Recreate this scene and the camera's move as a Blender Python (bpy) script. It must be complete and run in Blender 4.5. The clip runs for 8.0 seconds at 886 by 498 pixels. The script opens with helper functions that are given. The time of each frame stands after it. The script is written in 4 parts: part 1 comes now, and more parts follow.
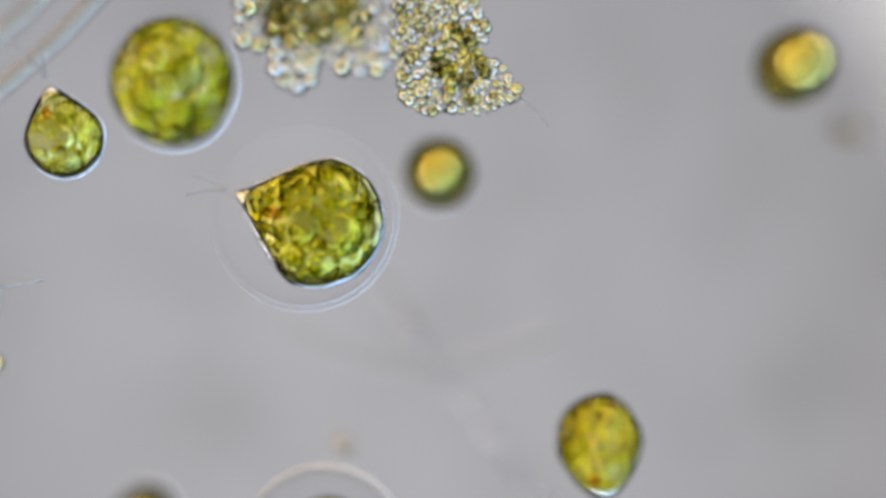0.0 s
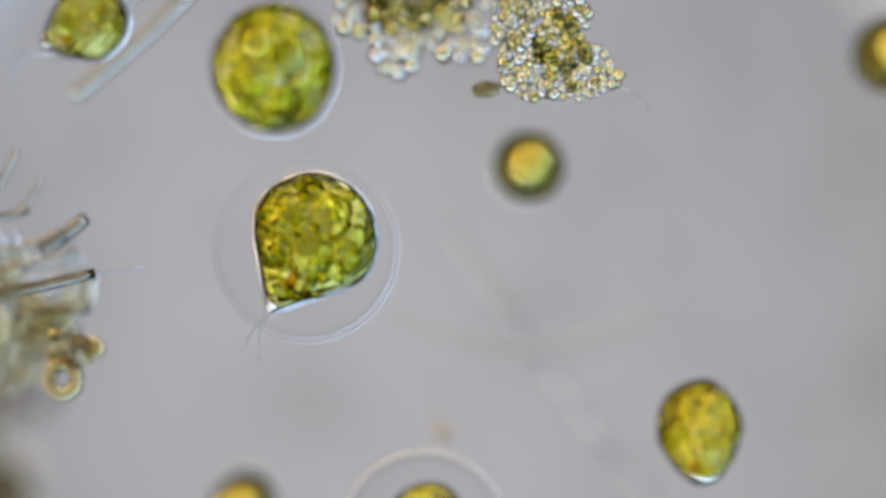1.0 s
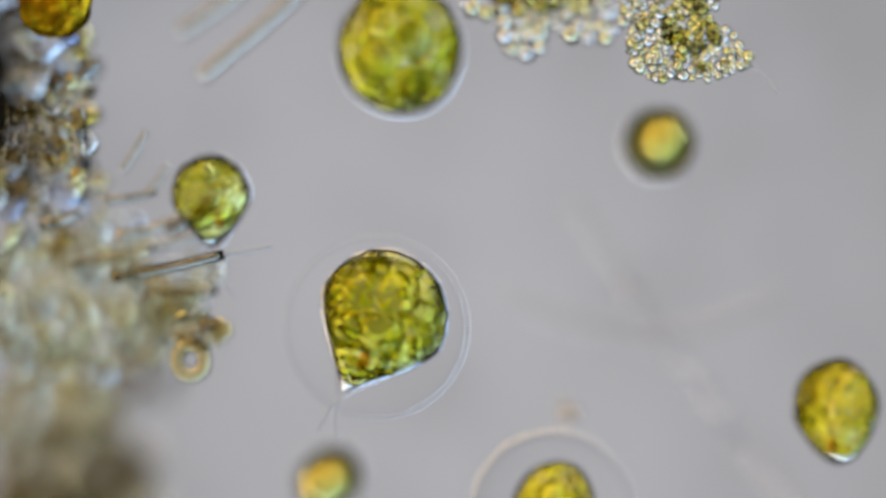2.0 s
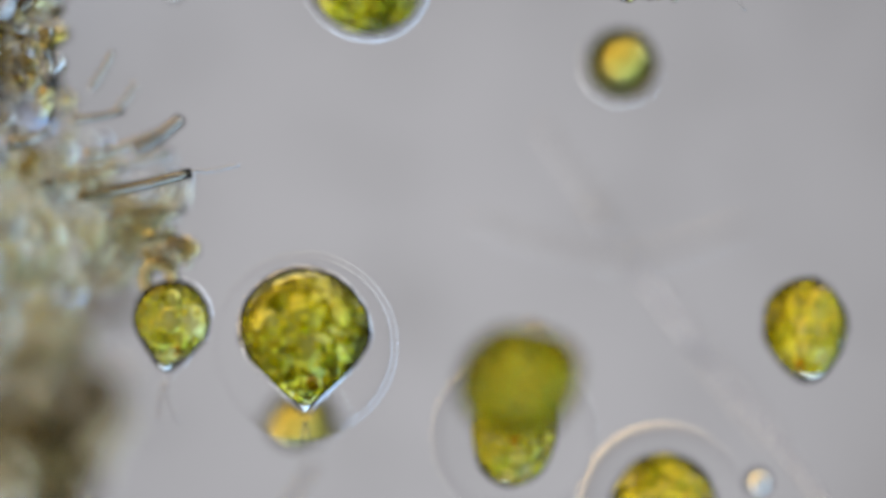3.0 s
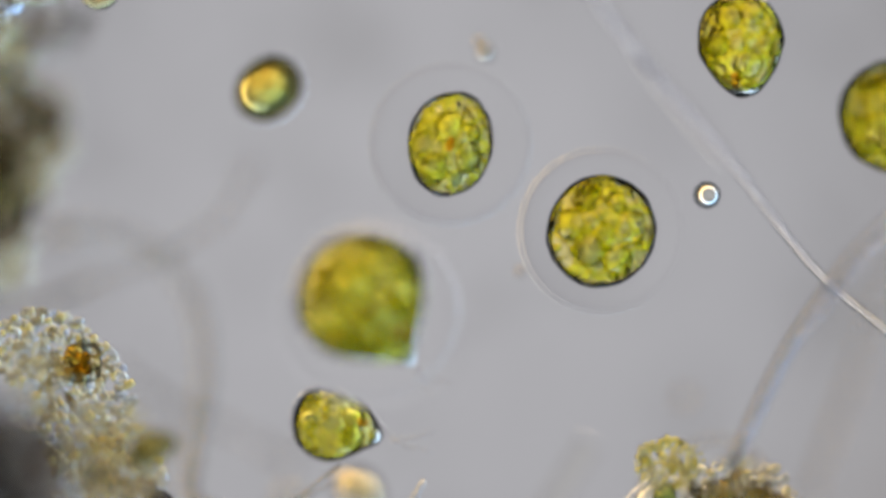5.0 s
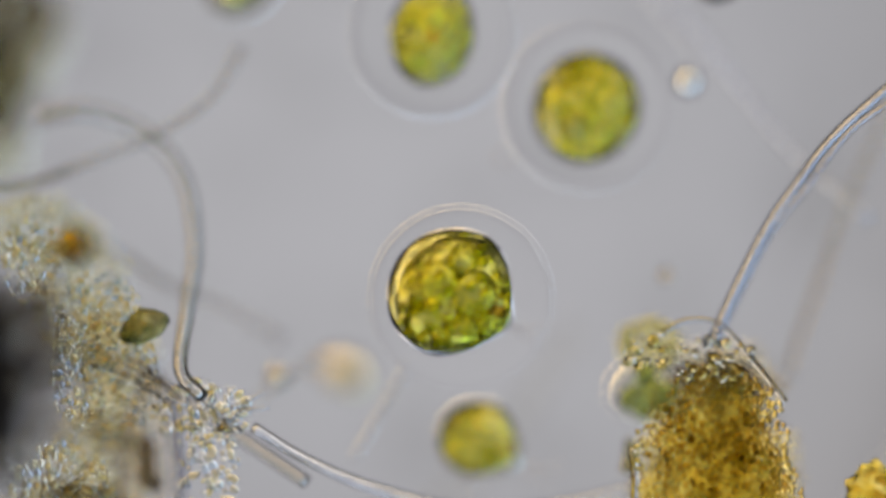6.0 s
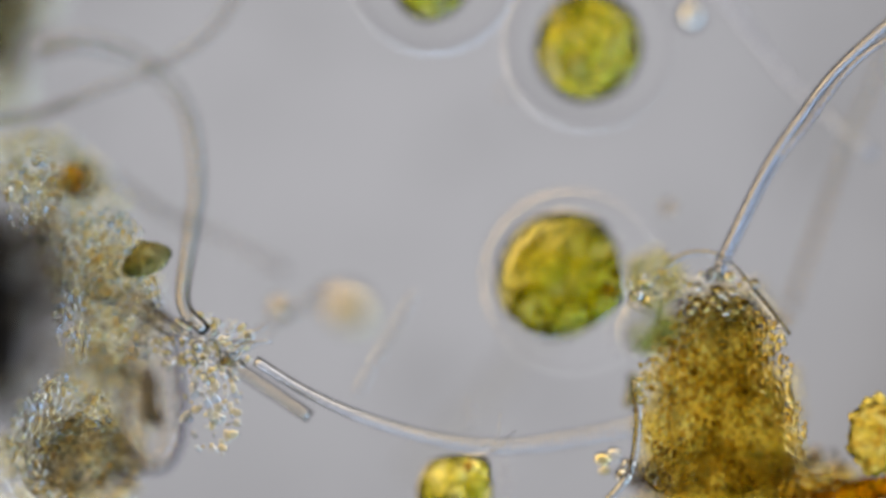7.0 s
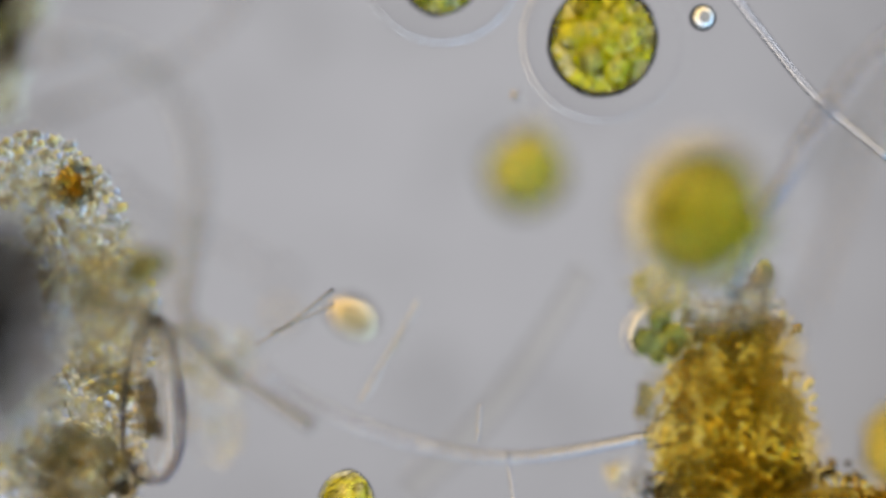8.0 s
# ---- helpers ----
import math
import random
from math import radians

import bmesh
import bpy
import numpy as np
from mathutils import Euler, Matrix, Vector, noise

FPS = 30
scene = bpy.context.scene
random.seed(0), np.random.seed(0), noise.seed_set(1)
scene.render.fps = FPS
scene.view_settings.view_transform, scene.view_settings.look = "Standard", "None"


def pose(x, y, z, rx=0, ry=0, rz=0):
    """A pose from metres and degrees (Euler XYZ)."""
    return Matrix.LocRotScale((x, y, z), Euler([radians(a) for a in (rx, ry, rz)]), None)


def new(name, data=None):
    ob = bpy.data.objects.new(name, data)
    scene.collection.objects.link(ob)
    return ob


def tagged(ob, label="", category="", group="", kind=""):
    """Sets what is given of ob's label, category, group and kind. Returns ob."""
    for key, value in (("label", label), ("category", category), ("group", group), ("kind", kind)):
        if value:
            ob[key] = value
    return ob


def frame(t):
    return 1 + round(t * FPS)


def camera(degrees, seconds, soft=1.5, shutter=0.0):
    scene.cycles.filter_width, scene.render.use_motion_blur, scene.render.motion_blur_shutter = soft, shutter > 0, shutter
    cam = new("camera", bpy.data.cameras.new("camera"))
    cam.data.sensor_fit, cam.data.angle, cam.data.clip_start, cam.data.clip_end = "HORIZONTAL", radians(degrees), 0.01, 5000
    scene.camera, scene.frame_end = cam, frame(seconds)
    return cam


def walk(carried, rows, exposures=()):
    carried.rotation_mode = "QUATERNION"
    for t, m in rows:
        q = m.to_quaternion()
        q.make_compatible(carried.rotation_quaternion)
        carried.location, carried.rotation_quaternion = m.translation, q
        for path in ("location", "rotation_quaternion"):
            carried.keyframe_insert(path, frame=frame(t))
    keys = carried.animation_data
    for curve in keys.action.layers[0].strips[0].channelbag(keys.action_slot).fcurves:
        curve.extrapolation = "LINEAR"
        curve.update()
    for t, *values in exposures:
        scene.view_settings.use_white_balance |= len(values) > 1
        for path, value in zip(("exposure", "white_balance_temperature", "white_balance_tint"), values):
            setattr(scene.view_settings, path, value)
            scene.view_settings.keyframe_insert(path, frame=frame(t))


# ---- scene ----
# Water drop on a microscope slide, enlarged: one micrometre of the drop is 8 millimetres here.

# ---- camera ----
cam = camera(12, 8.0, soft=3.8)
scene.cycles.max_bounces = scene.cycles.transmission_bounces = 40
cam.data.dof.use_dof = True
cam.data.dof.focus_distance = 7.459
cam.data.dof.aperture_fstop = 0.1
walk(cam, [
    (0, pose(0.000, 0.000, 7.459)),
    (0.5, pose(-0.070, -0.008, 7.459)),
    (1, pose(-0.180, -0.025, 7.459)),
    (1.5, pose(-0.405, -0.057, 7.459)),
    (1.7, pose(-0.409, -0.057, 7.459)),
    (2.8, pose(-0.375, -0.114, 7.469)),
    (3, pose(-0.350, -0.203, 7.469)),
    (3.2, pose(-0.337, -0.270, 7.469)),
    (3.5, pose(-0.301, -0.479, 7.459)),
    (3.6, pose(-0.296, -0.524, 7.450)),
    (4, pose(-0.289, -0.541, 7.414)),
    (4.2, pose(-0.281, -0.574, 7.379)),
    (4.5, pose(-0.269, -0.623, 7.339)),
    (4.7, pose(-0.260, -0.660, 7.339)),
    (5.8, pose(-0.235, -0.878, 7.509)),
    (6, pose(-0.226, -0.925, 7.519)),
    (6.5, pose(-0.220, -1.047, 7.519)),
    (7, pose(-0.231, -1.043, 7.509)),
    (7.2, pose(-0.232, -1.041, 7.469)),
    (7.5, pose(-0.234, -1.039, 7.409)),
    (8, pose(-0.242, -1.031, 7.329)),
])

# ---- light: the microscope's lamp shines up through the slide ----
world = bpy.data.worlds.new("world")
world.use_nodes = True
scene.world = world
world.node_tree.nodes["Background"].inputs["Color"].default_value = (0.8, 0.85, 1.0, 1)
world.node_tree.nodes["Background"].inputs["Strength"].default_value = 0.16
LAMP = 0.484
# Gain of a ring added outside the lamp for bright edges and sparkle.
ADDED_RIM = 6.0
LAMP_TINT = (0.974, 0.962, 1.012)


# ---- node helpers ----
def material(name):
    m = bpy.data.materials.new(name)
    m.use_nodes = True
    m.node_tree.nodes.clear()
    return m, m.node_tree.nodes, m.node_tree.links


def node(nodes, kind, **values):
    n = nodes.new(kind)
    for key, value in values.items():
        n.inputs[key.replace("_", " ")].default_value = value
    return n


def ramp(nodes, stops, ease="LINEAR"):
    n = nodes.new("ShaderNodeValToRGB")
    n.color_ramp.interpolation = ease
    e = n.color_ramp.elements
    while len(e) < len(stops):
        e.new(0.5)
    for el, (at, c) in zip(e, stops):
        el.position, el.color = at, (*c, 1)
    return n


def place_vector(nodes, links, by_object=True):
    """Object coordinates, shifted by a random amount from object to object."""
    co = nodes.new("ShaderNodeTexCoord")
    if not by_object:
        return co.outputs["Object"]
    info = nodes.new("ShaderNodeObjectInfo")
    mul = nodes.new("ShaderNodeMath")
    mul.operation = "MULTIPLY"
    mul.inputs[1].default_value = 20.0
    add = nodes.new("ShaderNodeVectorMath")
    links.new(info.outputs["Random"], mul.inputs[0])
    links.new(co.outputs["Object"], add.inputs[0])
    links.new(mul.outputs[0], add.inputs[1])
    return add.outputs[0]


def finish(nodes, links, shader):
    out = nodes.new("ShaderNodeOutputMaterial")
    links.new(shader, out.inputs["Surface"])


def tissue(name, chambers, seams, scale=18.0, ior=1.12, rough=0.06, dome=0.5, grain=0.15, dense=0.05, murk=(0.3, 0.36, 0.05), seam_width=0.05, patch=(0.76, 0.82, 0.6), window=0.0, gap=0.42, flat=1.0):
    """Living, tinted, light-bending stuff: domed chambers, each with a tint of its own, between bright seams; a little murk scatters."""
    m, n, l = material(name)
    v = place_vector(n, l)
    if flat < 1:
        squash = n.new("ShaderNodeVectorMath")
        squash.operation = "MULTIPLY"
        squash.inputs[1].default_value = (1, 1, flat)
        l.new(v, squash.inputs[0])
        v = squash.outputs[0]
    wander = node(n, "ShaderNodeTexNoise", Scale=scale * 1.1, Detail=2.0)
    l.new(v, wander.inputs["Vector"])
    shift = n.new("ShaderNodeVectorMath")
    shift.operation = "MULTIPLY_ADD"
    shift.inputs[1].default_value = (0.9 / scale,) * 3
    l.new(wander.outputs["Color"], shift.inputs[0])
    l.new(v, shift.inputs[2])
    cells = node(n, "ShaderNodeTexVoronoi", Scale=scale)
    cells.feature = "SMOOTH_F1"
    cells.inputs["Smoothness"].default_value = 0.4
    edge = node(n, "ShaderNodeTexVoronoi", Scale=scale)
    edge.feature = "DISTANCE_TO_EDGE"
    fine = node(n, "ShaderNodeTexNoise", Scale=scale * 5, Detail=4.0, Roughness=0.65)
    for t in (cells, edge):
        l.new(shift.outputs[0], t.inputs["Vector"])
    l.new(v, fine.inputs["Vector"])
    pick = n.new("ShaderNodeSeparateColor")
    l.new(cells.outputs["Color"], pick.inputs[0])
    stir = n.new("ShaderNodeMath")
    stir.operation = "MULTIPLY_ADD"
    stir.inputs[1].default_value = 0.7
    l.new(pick.outputs[0], stir.inputs[0])
    half = n.new("ShaderNodeMath")
    half.operation = "MULTIPLY_ADD"
    half.inputs[1].default_value = 1.1
    half.inputs[2].default_value = -0.40
    l.new(fine.outputs["Fac"], half.inputs[0])
    l.new(half.outputs[0], stir.inputs[2])
    tint = ramp(n, chambers)
    l.new(stir.outputs[0], tint.inputs["Fac"])
    mask = ramp(n, [(0.0, (1, 1, 1)), (seam_width, (0.7, 0.7, 0.7)), (seam_width * 3, (0, 0, 0))], "EASE")
    l.new(edge.outputs["Distance"], mask.inputs["Fac"])
    paint = n.new("ShaderNodeMix")
    paint.data_type = "RGBA"
    l.new(mask.outputs["Color"], paint.inputs["Factor"])
    l.new(tint.outputs["Color"], paint.inputs["A"])
    paint.inputs["B"].default_value = (*seams, 1)
    broad = node(n, "ShaderNodeTexNoise", Scale=scale * (0.45 if window else 0.75), Detail=2.0, Distortion=0.8)
    l.new(v, broad.inputs["Vector"])
    clot = ramp(n, [(0.36, patch), (0.5, (0.95, 0.95, 0.9)), (0.6, (1, 1, 1))])
    l.new(broad.outputs["Fac"], clot.inputs["Fac"])
    deep = n.new("ShaderNodeMix")
    deep.data_type, deep.blend_type = "RGBA", "MULTIPLY"
    deep.inputs["Factor"].default_value = 1.0
    l.new(paint.outputs["Result"], deep.inputs["A"])
    l.new(clot.outputs["Color"], deep.inputs["B"])
    if window:
        hole = node(n, "ShaderNodeTexNoise", Scale=scale * gap, Detail=1.0, Distortion=0.6)
        l.new(v, hole.inputs["Vector"])
        gape = ramp(n, [(0.50, (0, 0, 0)), (0.56, (window,) * 3)])
        l.new(hole.outputs["Fac"], gape.inputs["Fac"])
        pale = n.new("ShaderNodeMix")
        pale.data_type = "RGBA"
        l.new(gape.outputs["Color"], pale.inputs["Factor"])
        l.new(deep.outputs["Result"], pale.inputs["A"])
        pale.inputs["B"].default_value = (0.97, 0.97, 0.90, 1)
        deep = pale
    square = n.new("ShaderNodeMath")
    square.operation = "MULTIPLY"
    l.new(cells.outputs["Distance"], square.inputs[0])
    l.new(cells.outputs["Distance"], square.inputs[1])
    rise = n.new("ShaderNodeMath")
    rise.operation = "MULTIPLY_ADD"
    rise.inputs[1].default_value = -1.0
    l.new(square.outputs[0], rise.inputs[0])
    small = n.new("ShaderNodeMath")
    small.operation = "MULTIPLY"
    small.inputs[1].default_value = grain
    l.new(fine.outputs["Fac"], small.inputs[0])
    l.new(small.outputs[0], rise.inputs[2])
    relief = node(n, "ShaderNodeBump", Strength=1.0, Distance=dome / scale)
    l.new(rise.outputs[0], relief.inputs["Height"])
    bend = node(n, "ShaderNodeBsdfRefraction", IOR=ior, Roughness=rough)
    l.new(deep.outputs["Result"], bend.inputs["Color"])
    l.new(relief.outputs["Normal"], bend.inputs["Normal"])
    soft = node(n, "ShaderNodeBsdfTranslucent", Color=(*murk, 1))
    both = node(n, "ShaderNodeMixShader", Fac=dense)
    l.new(bend.outputs[0], both.inputs[1])
    l.new(soft.outputs[0], both.inputs[2])
    finish(n, l, both.outputs[0])
    return m


def clear(name, tint, ior, rough=0.02, vary=0.0):
    """Clear jelly, droplets, hairs and shells: they show by bending the light alone."""
    m, n, l = material(name)
    bend = node(n, "ShaderNodeBsdfRefraction", IOR=ior, Roughness=rough, Color=(*tint, 1))
    if vary:
        v = place_vector(n, l)
        grain = node(n, "ShaderNodeTexNoise", Scale=30.0, Detail=4.0)
        l.new(v, grain.inputs["Vector"])
        relief = node(n, "ShaderNodeBump", Strength=vary, Distance=0.004)
        l.new(grain.outputs["Fac"], relief.inputs["Height"])
        l.new(relief.outputs["Normal"], bend.inputs["Normal"])
    finish(n, l, bend.outputs[0])
    return m


def grain_stuff(name, stops, ior=1.25, rough=0.05, dense=0.0, murk=(0.1, 0.08, 0.03), single=False):
    """Loose grains, each with a tint of its own."""
    m, n, l = material(name)
    geo = n.new("ShaderNodeNewGeometry")
    tint = ramp(n, stops)
    info = n.new("ShaderNodeObjectInfo")
    l.new(info.outputs["Random"] if single else geo.outputs["Random Per Island"], tint.inputs["Fac"])
    bend = node(n, "ShaderNodeBsdfRefraction", IOR=ior, Roughness=rough)
    l.new(tint.outputs["Color"], bend.inputs["Color"])
    soft = node(n, "ShaderNodeBsdfTranslucent", Color=(*murk, 1))
    both = node(n, "ShaderNodeMixShader", Fac=dense)
    l.new(bend.outputs[0], both.inputs[1])
    l.new(soft.outputs[0], both.inputs[2])
    finish(n, l, both.outputs[0])
    return m


def opaque(name, dark, light, scale=30.0):
    m, n, l = material(name)
    v = place_vector(n, l)
    big = node(n, "ShaderNodeTexNoise", Scale=scale, Detail=5.0)
    l.new(v, big.inputs["Vector"])
    tint = ramp(n, [(0.3, dark), (0.7, light)])
    l.new(big.outputs["Fac"], tint.inputs["Fac"])
    relief = node(n, "ShaderNodeBump", Strength=0.6, Distance=0.01)
    l.new(big.outputs["Fac"], relief.inputs["Height"])
    b = node(n, "ShaderNodeBsdfPrincipled", Roughness=0.8)
    l.new(tint.outputs["Color"], b.inputs["Base Color"])
    l.new(relief.outputs["Normal"], b.inputs["Normal"])
    finish(n, l, b.outputs[0])
    return m


# ---- materials ----
OLIVE_SAP = tissue("olive_cell_sap", [(0.1, (0.74, 0.77, 0.56)), (0.5, (0.86, 0.87, 0.62)), (0.9, (0.95, 0.94, 0.70))], (0.90, 0.89, 0.58), scale=14.0, ior=0.912, rough=0.0, dome=0.1, grain=0.2, dense=0.0, patch=(0.72, 0.76, 0.64))
WALL = clear("cell_wall_stuff", (0.98, 0.97, 0.92), 1.14, 0.0)
SAP = tissue("cell_sap", [(0.1, (0.96, 0.96, 0.88)), (0.5, (0.98, 0.98, 0.92)), (0.9, (1.0, 1.0, 0.95))], (1.0, 0.99, 0.86), scale=20.0, ior=0.912, rough=0.0, dome=0.1, grain=0.2, dense=0.0, patch=(0.95, 0.95, 0.88))
ROUND = tissue("round_cell_sap", [(0.1, (0.97, 0.96, 0.74)), (0.5, (0.99, 0.98, 0.80)), (0.9, (1.0, 1.0, 0.86))], (1.0, 0.98, 0.74), scale=20.0, ior=0.93, rough=0.0, dome=0.1, grain=0.2, dense=0.0, patch=(0.95, 0.95, 0.86))
PLASTID_TINTS = [(0.12, (0.89, 0.87, 0.64)), (0.3, (0.96, 0.94, 0.74)), (0.5, (1.0, 0.97, 0.62)), (0.7, (1.0, 0.985, 0.82)), (0.9, (0.99, 0.99, 0.97))]
PLASTID = tissue("green_plastid", PLASTID_TINTS, (1.0, 0.99, 0.28), scale=19.0, ior=1.15, rough=0.0, dome=0.9, grain=0.25, dense=0.0, seam_width=0.06, patch=(0.93, 0.92, 0.80), flat=0.2)
SWIM_SAP = tissue("swimming_cell_sap", [(0.12, (0.95, 0.95, 0.72)), (0.3, (0.99, 0.98, 0.74)), (0.5, (1.0, 0.99, 0.70)), (0.8, (1.0, 1.0, 0.80))], (1.0, 0.99, 0.64), scale=17.0, ior=0.925, rough=0.0, dome=0.1, grain=0.2, dense=0.0, patch=(0.82, 0.82, 0.68), flat=0.2)
VEINS = tissue("plastid_lobes", [(0.12, (0.91, 0.89, 0.68)), (0.35, (0.97, 0.95, 0.74)), (0.9, (1.0, 0.99, 0.88))], (1.0, 0.98, 0.44), scale=22.0, ior=1.07, rough=0.0, dome=0.65, grain=0.2, dense=0.0, seam_width=0.06, patch=(0.88, 0.90, 0.80), window=0.9, gap=0.8, flat=0.2)
CHAMBER_RIM = clear("chamber_rim", (1.0, 0.98, 0.40), 1.12, 0.0)
SMALL_PLASTID = tissue("small_green_plastid", PLASTID_TINTS, (1.0, 0.99, 0.28), scale=26.0, ior=1.15, rough=0.0, dome=0.9, grain=0.25, dense=0.0, seam_width=0.06, patch=(0.93, 0.92, 0.80), flat=0.2)
BRIGHT_CORE = clear("bright_core_stuff", (1.0, 0.98, 0.76), 1.2, 0.85)
YOLK = tissue("yolk_tissue", [(0.1, (1.0, 0.93, 0.50)), (0.5, (1.0, 0.97, 0.60)), (0.9, (1.0, 0.99, 0.74))], (1.0, 0.95, 0.54), scale=22.0, ior=1.31, rough=0.16, dome=0.0, dense=0.0, patch=(1.0, 0.88, 0.7))
DARK_OLIVE = tissue("dark_olive_tissue", [(0.1, (0.54, 0.49, 0.32)), (0.5, (0.72, 0.67, 0.45)), (0.9, (0.88, 0.84, 0.62))], (0.6, 0.56, 0.38), scale=40.0, ior=1.14, dome=0.5)
SAC_GREEN = tissue("dark_green_tissue", [(0.1, (0.44, 0.50, 0.30)), (0.5, (0.62, 0.68, 0.42)), (0.9, (0.84, 0.86, 0.62))], (0.6, 0.64, 0.36), scale=60.0, ior=1.16, dome=0.5)
VACUOLE = grain_stuff("cell_chamber", [(0.0, (0.77, 0.79, 0.64)), (0.2, (0.84, 0.86, 0.72)), (0.4, (0.89, 0.90, 0.79)), (0.65, (0.93, 0.94, 0.88)), (1.0, (0.99, 0.99, 0.97))], ior=1.09, rough=0.0, single=True)
DEEP_CHAMBER = grain_stuff("deep_cell_chamber", [(0.0, (0.78, 0.79, 0.62)), (0.3, (0.88, 0.89, 0.72)), (0.5, (0.93, 0.94, 0.82)), (0.75, (0.99, 0.99, 0.96)), (1.0, (0.82, 0.85, 0.66))], ior=1.08, rough=0.0, single=True)
DROP = grain_stuff("starch_drop", [(0.0, (0.99, 0.97, 0.40)), (0.35, (0.95, 0.96, 0.45)), (0.7, (1.0, 0.98, 0.60)), (1.0, (1.0, 0.99, 0.88))], ior=1.2)
RED = clear("red_eyespot", (1.0, 0.80, 0.52), 1.05, 0.15, vary=0.5)
MEMBRANE = clear("clear_membrane", (0.99, 0.985, 0.98), 1.025, 0.0)
HALO_SHELL = clear("halo_shell_stuff", (0.998, 0.998, 0.998), 1.022, 0.0)
JELLY = clear("clear_jelly", (0.995, 0.995, 0.995), 1.018, 0.0)
JELLY_INNER = clear("inner_jelly", (0.998, 0.998, 0.998), 1.009, 0.0)
HAIR = clear("clear_hair", (0.88, 0.88, 0.87), 1.2, 0.02)
PALE_HAIR = clear("pale_hair", (0.95, 0.95, 0.94), 1.12, 0.0)
STRAND = clear("pale_strand", (0.90, 0.91, 0.93), 1.45, 0.02, vary=0.2)
FAINT = clear("faint_strand", (0.975, 0.97, 0.955), 1.05, 0.0)
HAZY = clear("hazy_strand", (0.985, 0.98, 0.96), 1.02, 0.0)
ROD = clear("greyish_rod", (0.84, 0.84, 0.86), 1.6, 0.03, vary=0.3)
BROWN_STRAND = clear("brown_strand", (0.84, 0.82, 0.78), 1.6, 0.05, vary=0.3)
CRUMBS = grain_stuff("yellowish_crumbs", [(0.0, (0.97, 0.91, 0.68)), (0.25, (0.98, 0.98, 0.97)), (0.5, (0.93, 0.88, 0.68)), (0.75, (0.88, 0.93, 1.0)), (1.0, (0.86, 0.84, 0.78))], ior=1.10, rough=0.0)
GOLD_CRUMBS = grain_stuff("golden_grey_crumbs", [(0.0, (0.98, 0.93, 0.68)), (0.3, (0.99, 0.98, 0.95)), (0.55, (0.94, 0.89, 0.70)), (0.8, (0.92, 0.95, 0.99)), (1.0, (0.88, 0.85, 0.78))], ior=1.075, rough=0.0)
SPECKLE = grain_stuff("speckled_grains", [(0.0, (0.99, 0.90, 0.50)), (0.25, (0.95, 0.92, 0.78)), (0.45, (0.78, 0.71, 0.52)), (0.65, (0.84, 0.88, 0.94)), (0.85, (0.99, 0.96, 0.82)), (1.0, (0.58, 0.51, 0.36))], ior=1.13, rough=0.0)
FINE_CRUMBS = grain_stuff("pale_fine_crumbs", [(0.0, (0.99, 0.94, 0.72)), (0.3, (0.99, 0.99, 0.98)), (0.55, (0.96, 0.88, 0.66)), (0.8, (0.88, 0.94, 1.0)), (1.0, (0.86, 0.83, 0.76))], ior=1.09, rough=0.0)
BEAD = grain_stuff("pale_bead", [(0.0, (1.0, 0.95, 0.60)), (0.35, (1.0, 0.98, 0.82)), (0.7, (0.99, 0.99, 0.98)), (1.0, (0.96, 0.93, 0.72))], ior=1.34, single=True)
AMBER = tissue("amber_crust", [(0.1, (0.91, 0.87, 0.42)), (0.35, (0.96, 0.93, 0.52)), (0.6, (0.985, 0.96, 0.64)), (0.85, (1.0, 0.985, 0.78))], (0.93, 0.88, 0.44), scale=60.0, ior=1.12, rough=0.06, dome=0.7, grain=0.5, dense=0.0, patch=(0.92, 0.87, 0.70))
AMBER_CRUMBS = grain_stuff("amber_crumbs", [(0.0, (0.97, 0.90, 0.58)), (0.5, (1.0, 0.97, 0.74)), (1.0, (0.84, 0.74, 0.45))], ior=1.12, rough=0.03)
FINE_AMBER = grain_stuff("fine_amber_grains", [(0.0, (0.82, 0.72, 0.42)), (0.25, (0.93, 0.85, 0.52)), (0.6, (0.99, 0.93, 0.62)), (1.0, (0.99, 0.97, 0.80))], ior=1.15, rough=0.0)
FLECK = grain_stuff("dark_fleck", [(0.0, (0.30, 0.24, 0.10)), (0.6, (0.55, 0.44, 0.18)), (1.0, (0.72, 0.60, 0.28))], ior=1.25, single=True)
NEEDLE = clear("brown_needle", (0.56, 0.45, 0.22), 1.3, 0.03, vary=0.3)
RUST = tissue("rusty_tissue", [(0.1, (0.55, 0.28, 0.03)), (0.5, (0.90, 0.66, 0.10)), (0.9, (0.98, 0.88, 0.25))], (0.8, 0.5, 0.08), scale=40.0, ior=1.15)
STICK = clear("stick_brown", (0.84, 0.80, 0.72), 1.25, 0.04, vary=0.4)
SOOT = opaque("black_humus", (0.008, 0.007, 0.005), (0.05, 0.038, 0.022))
MURK = tissue("brown_murk", [(0.1, (0.92, 0.89, 0.82)), (0.5, (0.97, 0.95, 0.88)), (0.9, (0.99, 0.98, 0.95))], (0.95, 0.92, 0.82), scale=22.0, ior=1.05, rough=0.1, dome=1.0, grain=0.5, dense=0.005, murk=(0.4, 0.33, 0.18), patch=(0.90, 0.87, 0.80))


